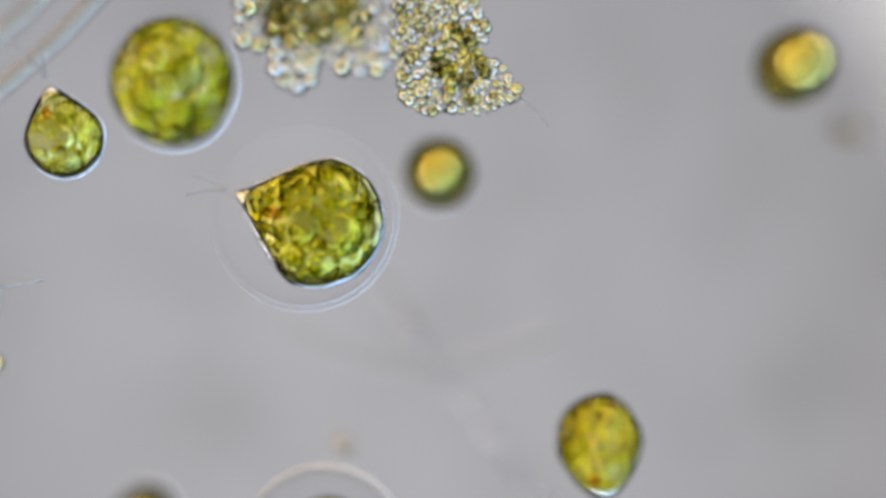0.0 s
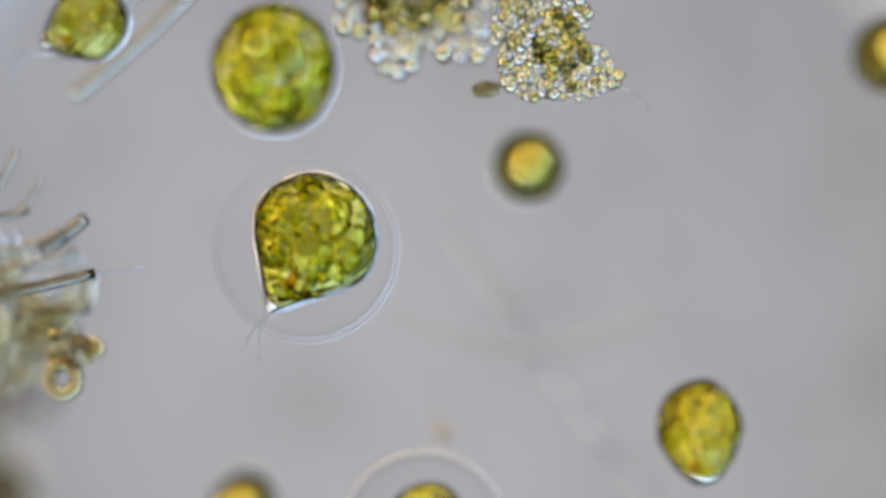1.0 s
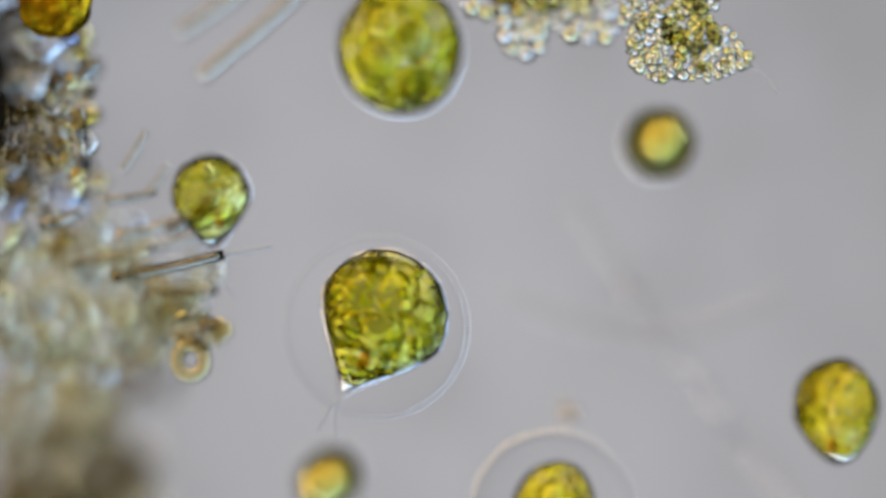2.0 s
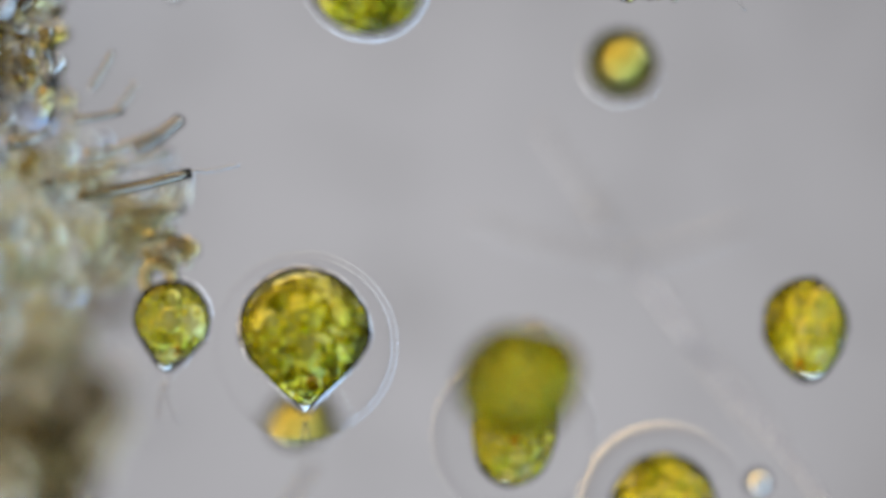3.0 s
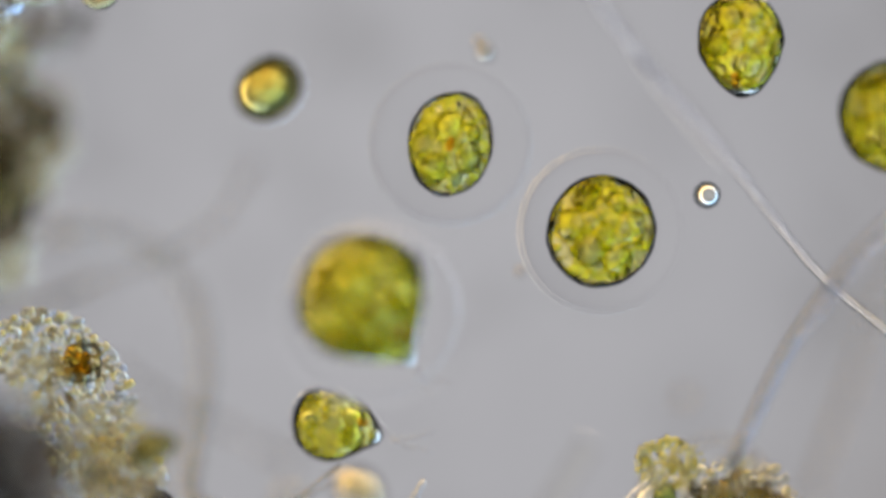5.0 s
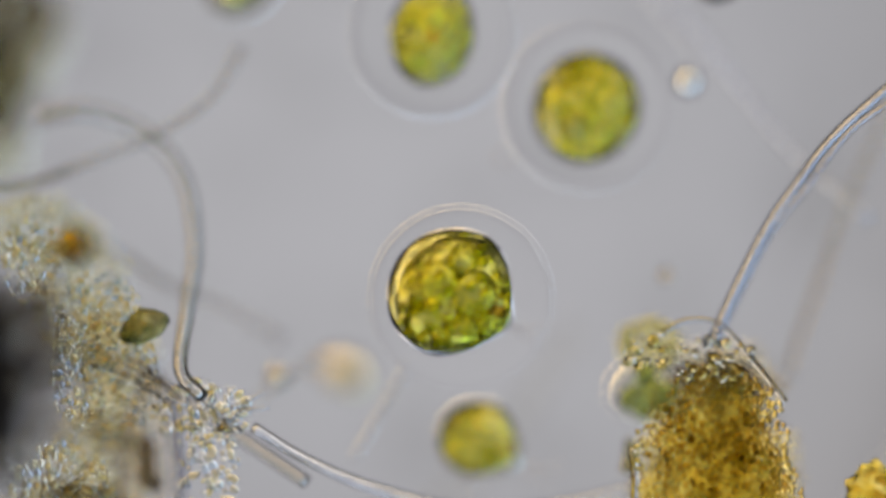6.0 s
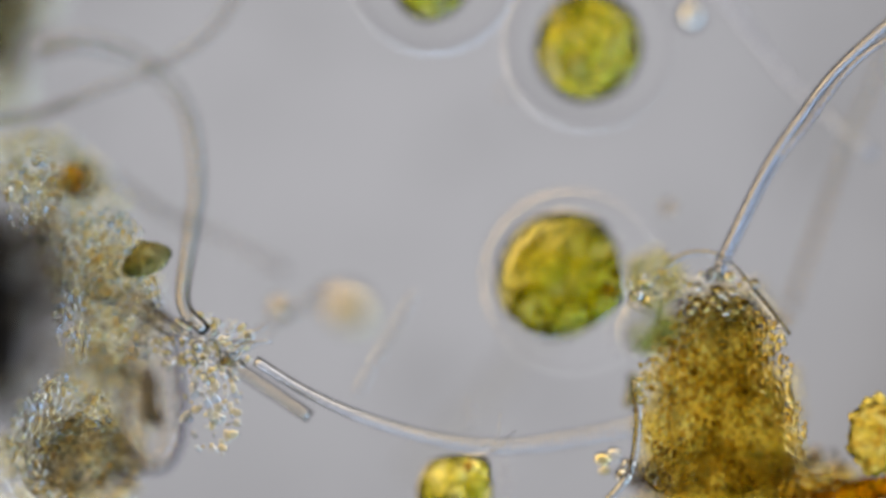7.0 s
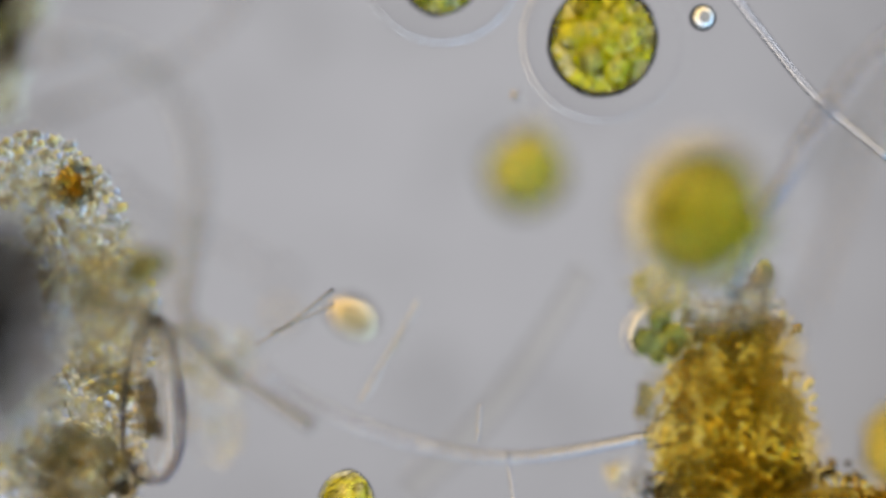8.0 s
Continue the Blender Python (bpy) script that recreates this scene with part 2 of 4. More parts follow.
DARK_CRUMBS = grain_stuff("dark_humus_crumbs", [(0.0, (0.20, 0.17, 0.13)), (0.5, (0.50, 0.45, 0.38)), (1.0, (0.76, 0.71, 0.62))], ior=1.1, rough=0.2, dense=0.1, murk=(0.2, 0.15, 0.07))
OLIVE_CRUMBS = grain_stuff("olive_crumbs", [(0.0, (0.84, 0.82, 0.52)), (0.5, (0.97, 0.94, 0.60)), (1.0, (0.74, 0.73, 0.54))], ior=1.16, rough=0.0)
RUSTY_CRUMBS = grain_stuff("rusty_crumbs", [(0.0, (0.72, 0.60, 0.36)), (0.3, (0.95, 0.87, 0.58)), (0.55, (0.74, 0.78, 0.88)), (0.8, (0.99, 0.98, 0.95)), (1.0, (0.58, 0.52, 0.42))], ior=1.17, rough=0.0)
BROWN_CRUMBS = grain_stuff("brown_crumbs", [(0.0, (0.74, 0.66, 0.44)), (0.4, (0.86, 0.78, 0.54)), (0.7, (0.96, 0.91, 0.74)), (1.0, (0.98, 0.97, 0.94))], ior=1.1, rough=0.0)
DARK_STICK = clear("dark_stick", (0.72, 0.68, 0.61), 1.3, 0.03, vary=0.3)
DARK_STRAND = clear("dark_strand", (0.78, 0.75, 0.70), 1.5, 0.03, vary=0.2)
AMBER_DROP = clear("amber_drop", (1.0, 0.78, 0.28), 1.2)
CLEAR_GRAINS = grain_stuff("clear_grains", [(0.0, (0.98, 0.98, 0.97)), (0.6, (0.97, 0.97, 0.92)), (1.0, (0.95, 0.88, 0.6))], ior=1.2, rough=0.03)


# ---- mesh helpers ----
def ico(level):
    bm = bmesh.new()
    bmesh.ops.create_icosphere(bm, subdivisions=level, radius=1.0)
    v = np.array([x.co[:] for x in bm.verts])
    f = [[x.index for x in p.verts] for p in bm.faces]
    bm.free()
    return v, f


ICO = {k: ico(k) for k in (2, 3, 4, 5, 6)}


class Shape:
    """Gathers the pieces of one mesh."""

    def __init__(self):
        self.v, self.f = [], []

    def add(self, v, f):
        k = len(self.v)
        self.v.extend(map(tuple, v))
        self.f.extend([[i + k for i in p] for p in f])
        return self

    def blob(self, at, radii, level=4, amp=0.0, freq=2.0, seed=0.0, turn=None, bend=None):
        v, f = ICO[level]
        out = []
        shift = Vector((seed * 3.1, seed * 1.7, seed * 5.3))
        for p in v:
            q = Vector(p)
            k = 1.0
            if amp:
                k += amp * noise.fractal(q * freq + shift, 0.8, 2.0, 3)
            q = Vector((q.x * radii[0], q.y * radii[1], q.z * radii[2])) * k
            if bend:
                q = bend(q)
            if turn:
                q = turn @ q
            out.append((q.x + at[0], q.y + at[1], q.z + at[2]))
        return self.add(out, f)

    def tube(self, way, radius, sides=8, steps=8, taper=1.0):
        """A round strand along a smooth curve through a few points."""
        pts = [Vector(p) for p in way]
        ends = [pts[0] * 2 - pts[1]] + pts + [pts[-1] * 2 - pts[-2]]
        line = []
        for a, b, c, d in zip(ends, ends[1:], ends[2:], ends[3:]):
            for i in range(steps):
                t = i / steps
                line.append(0.5 * (2 * b + (c - a) * t + (2 * a - 5 * b + 4 * c - d) * t * t + (3 * b - a - 3 * c + d) * t ** 3))
        line.append(pts[-1])
        v, f = [], []
        for i, p in enumerate(line):
            along = (line[min(i + 1, len(line) - 1)] - line[max(i - 1, 0)]).normalized()
            side = along.cross(Vector((0.1, 0.05, 1))).normalized()
            up = side.cross(along)
            r = radius * (1 + (taper - 1) * i / (len(line) - 1))
            for s in range(sides):
                w = 2 * math.pi * s / sides
                v.append(p + (side * math.cos(w) + up * math.sin(w)) * r)
            if i:
                a, b = (i - 1) * sides, i * sides
                f += [[a + s, a + (s + 1) % sides, b + (s + 1) % sides, b + s] for s in range(sides)]
        f.append(list(range(sides))[::-1])
        f.append([len(v) - sides + s for s in range(sides)])
        return self.add(v, f)

    def mesh(self, name, mat):
        me = bpy.data.meshes.new(name)
        me.from_pydata(self.v, [], self.f)
        me.polygons.foreach_set("use_smooth", [True] * len(me.polygons))
        bm = bmesh.new()
        bm.from_mesh(me)
        bmesh.ops.recalc_face_normals(bm, faces=bm.faces)
        bm.to_mesh(me)
        bm.free()
        me.materials.append(mat)
        return me


def part(name, shape, mat, parent, label="", kind=""):
    ob = new(name, shape.mesh(name, mat))
    ob.parent = parent
    return tagged(ob, label=label, kind=kind)


def thing(name, shape, mat, label, category, group="", kind=""):
    return tagged(new(name, shape.mesh(name, mat)), label, category, group, kind)


def root(name, label, category, group="", at=(0, 0, 0)):
    ob = new(name)
    ob.location = at
    ob.empty_display_size = 0.05
    return tagged(ob, label, category, group)


# Chart of the slide, in thousandths of a metre to the right and down, with the origins of its five sheets.
SHEETS = {"a": (0, 0), "b": (405, -57), "c": (269, -623), "d": (220, -1047), "e": (242, -1031)}


def chart(sheet, u, v, z=0.0):
    du, dv = SHEETS[sheet]
    return Vector(((u - du - 784) / 1000, (441 - v + dv) / 1000, z))


# ---- the setting ----
def lamp_field():
    """The condenser's disc of light; two unseen rings are added for highlights and fringes."""
    def glow_stuff(name, gain, tilt, fringe=0.0, inner=0.0, outer=0.01):
        m, n, l = material(name)
        co = n.new("ShaderNodeTexCoord")
        mottle = node(n, "ShaderNodeTexNoise", Scale=0.6, Detail=3.0)
        l.new(co.outputs["Object"], mottle.inputs["Vector"])
        tone = ramp(n, [(0.3, tuple(0.95 * c for c in LAMP_TINT)), (0.7, tuple(1.04 * c for c in LAMP_TINT))])
        l.new(mottle.outputs["Fac"], tone.inputs["Fac"])
        axis = n.new("ShaderNodeSeparateXYZ")
        l.new(co.outputs["Object"], axis.inputs[0])
        # Vignette put into the glow: dimmer to the right and outwards.
        lean = n.new("ShaderNodeMath")
        lean.operation = "MULTIPLY_ADD"
        lean.inputs[1].default_value, lean.inputs[2].default_value = tilt, LAMP * gain
        l.new(axis.outputs["X"], lean.inputs[0])
        span = n.new("ShaderNodeVectorMath")
        span.operation = "DOT_PRODUCT"
        l.new(co.outputs["Object"], span.inputs[0])
        l.new(co.outputs["Object"], span.inputs[1])
        fall = n.new("ShaderNodeMath")
        fall.operation = "MULTIPLY_ADD"
        fall.inputs[1].default_value = -0.018 if tilt else 0.0
        l.new(span.outputs["Value"], fall.inputs[0])
        l.new(lean.outputs[0], fall.inputs[2])
        glow = n.new("ShaderNodeEmission")
        # Side-to-side tint in the glow imitates the lens's colour fringes.
        across = n.new("ShaderNodeVectorMath")
        across.operation = "DOT_PRODUCT"
        across.inputs[1].default_value = (0.085, -0.085, 0)
        l.new(co.outputs["Object"], across.inputs[0])
        middle = n.new("ShaderNodeMath")
        middle.operation = "ADD"
        middle.inputs[1].default_value = 0.5
        l.new(across.outputs["Value"], middle.inputs[0])
        hue = ramp(n, [(0.0, (1 - 0.45 * fringe, 1 - 0.1 * fringe, 1.0 + 0.3 * fringe)), (0.5, (1, 1, 1)), (1.0, (1.0 + 0.25 * fringe, 1 - 0.1 * fringe, 1 - 0.6 * fringe))])
        l.new(middle.outputs[0], hue.inputs["Fac"])
        dye = n.new("ShaderNodeMix")
        dye.data_type, dye.blend_type = "RGBA", "MULTIPLY"
        reach = n.new("ShaderNodeMapRange")
        reach.inputs["From Min"].default_value, reach.inputs["From Max"].default_value = inner ** 2, outer ** 2
        l.new(span.outputs["Value"], reach.inputs["Value"])
        l.new(reach.outputs["Result"], dye.inputs["Factor"])
        l.new(tone.outputs["Color"], dye.inputs["A"])
        l.new(hue.outputs["Color"], dye.inputs["B"])
        l.new(dye.outputs["Result"], glow.inputs["Color"])
        l.new(fall.outputs[0], glow.inputs["Strength"])
        finish(n, l, glow.outputs[0])
        return m
    k = 96
    wheel = [(math.cos(2 * math.pi * i / k), math.sin(2 * math.pi * i / k)) for i in range(k)]
    s = Shape().add([(3.3 * x, 3.3 * y, 0) for x, y in wheel], [list(range(k))])
    s.add([(3.3 * x, 3.3 * y, -0.05) for x, y in wheel], [list(range(k))[::-1]])
    s.f += [[i, k + i, k + (i + 1) % k, (i + 1) % k] for i in range(k)]
    lamp = thing("backdrop", s, glow_stuff("lamp_glow", 1.0, -0.010, 0.5, 2.2, 3.3), "pale grey disc of the microscope lamp, dimmed outwards as a vignette", "lamp", kind="structure")
    lamp.location = (-0.2, -0.5, -10)
    # Unseen rings, added so bent rays find highlights and coloured edges.
    for r0, r1, stuff, label in ((3.31, 4.4, glow_stuff("added_ring_glow", ADDED_RIM, 0.0, 1.0), "unseen bright ring added round the lamp for highlights"),
                                 (4.41, 6.6, glow_stuff("added_edge_glow", 0.36, 0.0, 1.2), "unseen dim tinted ring added to colour dark edges")):
        s = Shape()
        for r, z in ((r0, 0), (r1, 0), (r1, -0.05), (r0, -0.05)):
            s.v += [(r * x, r * y, z) for x, y in wheel]
        for a in range(4):
            c = (a + 1) % 4
            s.f += [[a * k + i, c * k + i, c * k + (i + 1) % k, a * k + (i + 1) % k] for i in range(k)]
        rim = thing("backdrop", s, stuff, label, "lamp", kind="structure")
        rim.location = (-0.2, -0.5, -10)


def slide():
    m, n, l = material("slide_glass")
    glass = n.new("ShaderNodeBsdfTransparent")
    v = place_vector(n, l, False)
    dirt = node(n, "ShaderNodeTexNoise", Scale=5.0, Detail=5.0, Roughness=0.7)
    l.new(v, dirt.inputs["Vector"])
    film = ramp(n, [(0.33, (0.83, 0.83, 0.82)), (0.46, (0.965, 0.965, 0.965)), (0.7, (1, 1, 1))])
    l.new(dirt.outputs["Fac"], film.inputs["Fac"])
    l.new(film.outputs["Color"], glass.inputs["Color"])
    shine = node(n, "ShaderNodeBsdfGlossy", Roughness=0.02)
    both = node(n, "ShaderNodeMixShader", Fac=0.01)
    l.new(glass.outputs[0], both.inputs[1])
    l.new(shine.outputs[0], both.inputs[2])
    finish(n, l, both.outputs[0])
    s = Shape()
    x0, x1, y0, y1 = -2.6, 2.2, -2.8, 1.8
    corner = [(x0, y0), (x1, y0), (x1, y1), (x0, y1)]
    s.add([(x, y, -0.62) for x, y in corner] + [(x, y, -0.74) for x, y in corner],
          [[0, 1, 2, 3], [7, 6, 5, 4], [0, 4, 5, 1], [1, 5, 6, 2], [2, 6, 7, 3], [3, 7, 4, 0]])
    ob = thing("ground", s, m, "clear glass microscope slide under the water", "glass slide", kind="structure")
    ob.data.polygons.foreach_set("use_smooth", [False] * 6)


lamp_field()
slide()


# ---- algal cells ----
def scatter(rng, ovals, gap, tries):
    """Spots spread over ovals of the plan, none nearer to another than the gap."""
    spots = []
    for i in range(tries):
        u, v, ru, rv = ovals[i % len(ovals)]
        w, k = rng.uniform(0, 6.283), math.sqrt(rng.random())
        x, y = u + ru * k * math.cos(w), v + rv * k * math.sin(w)
        if all((x - a) ** 2 + (y - c) ** 2 > gap * gap for a, c in spots):
            spots.append((x, y))
    return spots


def algal_cell(name, label, radii, sap, seed, tip=0.0, jelly=0.0, jelly_shift=0.0, chambers=5, drops=60, eyespot=None, nose=0.0, plastid=None, core=0.0, halo=0.0, wall=0.0, chamber_stuff=None, group="algal cells"):
    """A cell with its front towards +x: clear sap round a lobed green plastid, chambers and starch. nose: length of the clear front of a swimming cell."""
    rx, ry, rz = radii
    rng = random.Random(seed)
    cell = root(name, label, "algal cell", group)

    def bend(q):
        if tip and q.x > 0:
            k = q.x / rx
            w = 1 - tip * k ** 1.6
            return Vector((q.x * (1 + (0.38 if nose else 0.3) * tip * k), q.y * w, q.z * w))
        return q

    def lens(q):
        return bend(Vector((q.x, q.y, 0.78 * q.z if nose else 0.5 * q.z * abs(q.z) / rz)))

    body = part("cell_body", Shape().blob((0, 0, 0), radii, 6, 0.04, 1.1, seed, bend=bend), WALL if wall else sap, cell)
    if wall:
        part("cell_sap", Shape().blob((0, 0, 0), (rx * wall, ry * wall, rz * wall), 6, 0.04, 1.1, seed, bend=bend), sap, body, "pale yellow-green sap")
    if plastid:
        part("plastid", Shape().blob((0, 0, 0), (rx * 0.9, ry * 0.9, rz * 0.9), 6, 0.07, 2.2, seed + 1, bend=lens), plastid, body, "lobed yellow-green plastid")
    spots = []
    for i in range(3000 * (chambers > 0)):
        q, r = Vector((rng.uniform(-0.8, 0.8), rng.uniform(-0.8, 0.8), rng.uniform(-0.12, 0.12))), rng.uniform(0.14, 0.30)
        if i < 300:
            r = rng.uniform(0.24, 0.33)
        if q.length + r < 0.88 and all((q - o).length > 1.0 * (r + k) for o, k in spots):
            spots.append((q, r))
    spots = spots[:chambers]
    for i, (q, r) in enumerate(spots):
        at = bend(Vector((q.x * rx, q.y * ry, q.z * rz)))
        chamber = part("chamber", Shape().blob(at, (r * rx, r * ry * rng.uniform(0.85, 1.05), r * rz * 0.9), 5, 0.12, 1.4, seed + i), chamber_stuff or VACUOLE, body)
        if r > 0.15:
            ring = [at + Vector((0.98 * r * rx * math.cos(w), 0.94 * r * ry * math.sin(w), 0)) for w in np.linspace(0, 6.283, 15)]
            part("chamber_rim", Shape().tube(ring, 0.032 * ry, 6, 3), CHAMBER_RIM, chamber, "thin bright yellow rim")
    if drops:
        s = Shape()
        for i in range(drops * 2):
            w, k = rng.uniform(0, 6.28), math.sqrt(rng.uniform(0.02, 0.80))
            q = Vector((k * math.cos(w), k * math.sin(w), 0))
            if any(abs((q - o).length - r) > 0.10 and (q - o).length < r for o, r in spots) and rng.random() < 0.7:
                continue
            r = rng.uniform(0.03, 0.075) * ry
            at = bend(Vector((q.x * rx, q.y * ry, 0.3 * rz * rng.uniform(-1, 1))))
            s.blob(at, (r, r * rng.uniform(0.7, 1.4), r), 3, 0.2, 1.5, seed + i, turn=Euler((0, 0, rng.uniform(0, 6))).to_matrix())
        part("starch_layer", s, DROP, body, "bright yellow starch grains", kind="stuff")
    if core:
        # Rough ball added inside, imitating the light an unfocused cell gathers.
        part("bright_core", Shape().blob((rx * 0.05, ry * 0.04, 0), (rx * core, ry * core, rz * core), 5, 0.1, 1.2, seed), BRIGHT_CORE, body, "rough inner ball imitating light gathered in the middle")
    if eyespot:
        part("eyespot", Shape().blob((rx * eyespot[0], ry * eyespot[1], rz * 0.10), (ry * 0.15, ry * 0.08, ry * 0.10), 4, 0.6, 2.5, seed), RED, cell, "orange-red eyespot")
    if nose:
        grow = 1.07

        def draw_out(q):
            if q.x > 0:
                k = q.x / (rx * grow)
                w = 1 - 0.90 * k ** 1.3
                return Vector((k * nose, q.y * w, q.z * w))
            return q
        part("membrane", Shape().blob((0, 0, 0), (rx * grow, ry * grow, rz * grow), 6, 0.02, 1.4, seed, bend=draw_out), MEMBRANE, cell, "clear membrane with a drawn-out tip")
        for side in (1, -1):
            way = [(nose * 0.97, 0.002 * side, 0), (nose + 0.02, 0.006 * side, 0.002), (nose + 0.042, 0.006 + 0.012 * side, 0), (nose + 0.065, 0.012 + 0.02 * side, -0.004)]
            part("flagellum", Shape().tube(way, 0.0024, 6, 6, 0.5), HAIR, cell, "thin clear flagellum")
    if halo:
        # Added shell; its edge imitates the bright halo of an unfocused cell.
        part("halo", Shape().blob((0, 0, 0), (rx * halo, ry * halo, rz * halo), 6, 0.02, 1.1, seed, bend=bend), HALO_SHELL, cell, "clear shell added to imitate the out-of-focus halo")
    if jelly:
        coat = part("jelly_coat", Shape().blob((jelly_shift, 0, 0), (jelly, jelly, jelly), 6), JELLY, cell, "clear jelly coat with a thin rim")
        part("inner_layer", Shape().blob((jelly_shift, 0, 0), (jelly * 0.93,) * 3, 5), JELLY_INNER, coat, "faint inner layer of the jelly")
    return cell


swimmer = algal_cell("swimming_cell", "large pear-shaped green algal cell in a clear jelly coat", (0.111, 0.108, 0.100), SWIM_SAP, 3, 0.74, 0.166, 0.02, 7, 130, (0.66, 0.1), 0.168, VEINS, halo=1.06, wall=0.91, chamber_stuff=DEEP_CHAMBER)
small_swimmer = algal_cell("swimming_cell", "small pear-shaped green algal cell with a clear tip", (0.074, 0.069, 0.062), SWIM_SAP, 8, 0.5, 0, 0, 4, 70, (0.6, 0.2), 0.112, VEINS, wall=0.80)
blurred_swimmer = algal_cell("swimming_cell", "olive-green pear-shaped algal cell without a visible coat", (0.106, 0.099, 0.09), OLIVE_SAP, 13, 0.22, 0, 0, 9, 60, (0.85, 0.0), plastid=PLASTID, wall=0.90, chamber_stuff=DEEP_CHAMBER)
newcomer = algal_cell("swimming_cell", "small bright green algal cell with streaked sides", (0.060, 0.052, 0.05), SAP, 17, 0.1, 0, 0, 4, 30, plastid=SMALL_PLASTID, wall=0.95)
cell_c = algal_cell("resting_cell", "yellow-green oval cell with a notched end", (0.090, 0.077, 0.07), ROUND, 21, 0.2, 0, 0, 6, 40, (0.7, -0.2), plastid=SMALL_PLASTID, wall=0.80)
cell_a = algal_cell("resting_cell", "small round cell with a yellow glowing middle", (0.064, 0.062, 0.059), YOLK, 25, 0, 0, 0, 0, 6, core=0.56, halo=1.09)
cell_b = algal_cell("resting_cell", "large round yellow-green cell with lumpy contents", (0.116, 0.110, 0.09), ROUND, 29, 0, 0, 0, 8, 45, plastid=PLASTID, halo=1.07, wall=0.88)
cell_f = algal_cell("resting_cell", "small oval cell with a yellow glowing middle", (0.078, 0.068, 0.062), YOLK, 33, 0, 0, 0, 0, 6, core=0.56)
cell_j = algal_cell("resting_cell", "small oval yellow cell with an orange patch", (0.062, 0.053, 0.05), YOLK, 37, 0, 0, 0, 0, 6, core=0.56, halo=1.09)
cell_i = algal_cell("resting_cell", "oval green cell in a wide clear jelly coat", (0.090, 0.074, 0.065), SAP, 41, 0, 0.146, 0, 7, 40, (0.0, 0.0), plastid=SMALL_PLASTID, wall=0.90)
cell_d = algal_cell("resting_cell", "round green cell in a wide clear jelly coat", (0.097, 0.093, 0.08), SAP, 45, 0, 0.148, 0, 8, 50, plastid=PLASTID, wall=0.885)

speck_a = thing("drifting_speck", Shape().blob((0, 0, 0), (0.024, 0.014, 0.012), 4, 0.2, 2, 5), DARK_OLIVE, "tiny grey-brown drifting speck", "speck")
speck_b = thing("drifting_speck", Shape().blob((0, 0, 0), (0.030, 0.016, 0.014), 4, 0.2, 2, 9), DARK_OLIVE, "tiny brown drifting speck", "speck")


# ---- strands ----
def strand(name, label, sheet, way, radius, mat=STRAND, taper=1.0, sides=10):
    return thing(name, Shape().tube([chart(sheet, *p) for p in way], radius, sides, 10, taper), mat, label, "filament", "filaments in the water")


strand("filament", "thick pale filament, out of focus", "a", [(-60, 190, -.13), (60, 90, -.13), (150, 0, -.13), (260, -130, -.13)], 0.013, STICK)
strand("filament", "thick pale filament, out of focus", "a", [(-100, 110, -.16), (0, 40, -.16), (70, -30, -.16), (160, -130, -.16)], 0.013, STICK)
strand("filament", "faint clear filament, hardly visible in the water", "a", [(500, 590, -.3), (600, 630, -.3), (700, 655, -.3), (800, 662, -.3), (1000, 600, -.3)], 0.009, FAINT)
strand("filament", "faint clear filament, hardly visible in the water", "a", [(620, 420, -.3), (720, 560, -.3), (830, 720, -.3), (950, 880, -.3), (1050, 1000, -.3)], 0.009, FAINT)
strand("filament", "long clear filament with a bend", "c", [(975, -60, -.32), (1083, 90, -.28), (1192, 230, -.25), (1302, 360, -.2), (1382, 470, -.15), (1470, 580, -.12), (1600, 690, -.12)], 0.008)
strand("filament", "straight pale filament rising from the golden crust", "d", [(1255, 490, .0), (1290, 410, .01), (1350, 290, .01), (1400, 215, .01), (1470, 120, .05), (1580, 20, .09), (1700, -80, .12)], 0.0092, ROD)
strand("filament", "straight pale filament rising from the golden crust", "d", [(1262, 492, .0), (1296, 420, .0), (1362, 290, .0), (1425, 210, .0), (1500, 110, .03), (1590, 45, .06), (1700, -40, .08)], 0.0058, ROD)
strand("filament", "blurred brown filament behind the golden crust", "d", [(1370, 540, .26), (1420, 400, .26), (1480, 230, .26), (1560, 60, .26)], 0.0065, BROWN_STRAND)
strand("filament", "pale brownish filament with a sharp kink", "d", [(350, 580, .04), (315, 530, .08), (330, 420, .13), (345, 320, .16), (328, 200, .19), (265, 120, .21), (165, 80, .23), (75, 90, .25)], 0.0128, BROWN_STRAND)
strand("filament", "blurred grey filament drifting in the water", "d", [(-60, 215, .2), (60, 205, .2), (180, 160, .19), (280, 120, .19), (370, 60, .2), (430, -30, .22)], 0.0065, BROWN_STRAND)
strand("filament", "blurred grey filament drifting in the water", "d", [(200, 310, .26), (290, 375, .24), (400, 420, .26), (500, 475, .28)], 0.0065, BROWN_STRAND)
strand("filament", "long curved clear filament in the water", "d", [(440, 635, .03), (530, 690, .03), (640, 740, .0), (780, 780, -.03), (900, 790, -.06), (1020, 775, -.08), (1120, 755, -.1)], 0.0095)
strand("filament", "straight brownish filament out of the debris", "d", [(215, 520, -.02), (330, 600, -.02), (440, 672, -.01), (535, 735, .0)], 0.0115, DARK_STRAND)
strand("filament", "thin clear hair in the water", "e", [(850, 715, -.12), (848, 745, -.12), (845, 780, -.12)], 0.0035)
strand("filament", "thin clear hair in the water", "e", [(895, 800, -.12), (905, 850, -.12), (912, 900, -.12)], 0.0035)
strand("filament", "thin clear hair crossing another", "e", [(455, 612, -.14), (520, 568, -.13), (590, 512, -.13)], 0.0035, BROWN_STRAND)
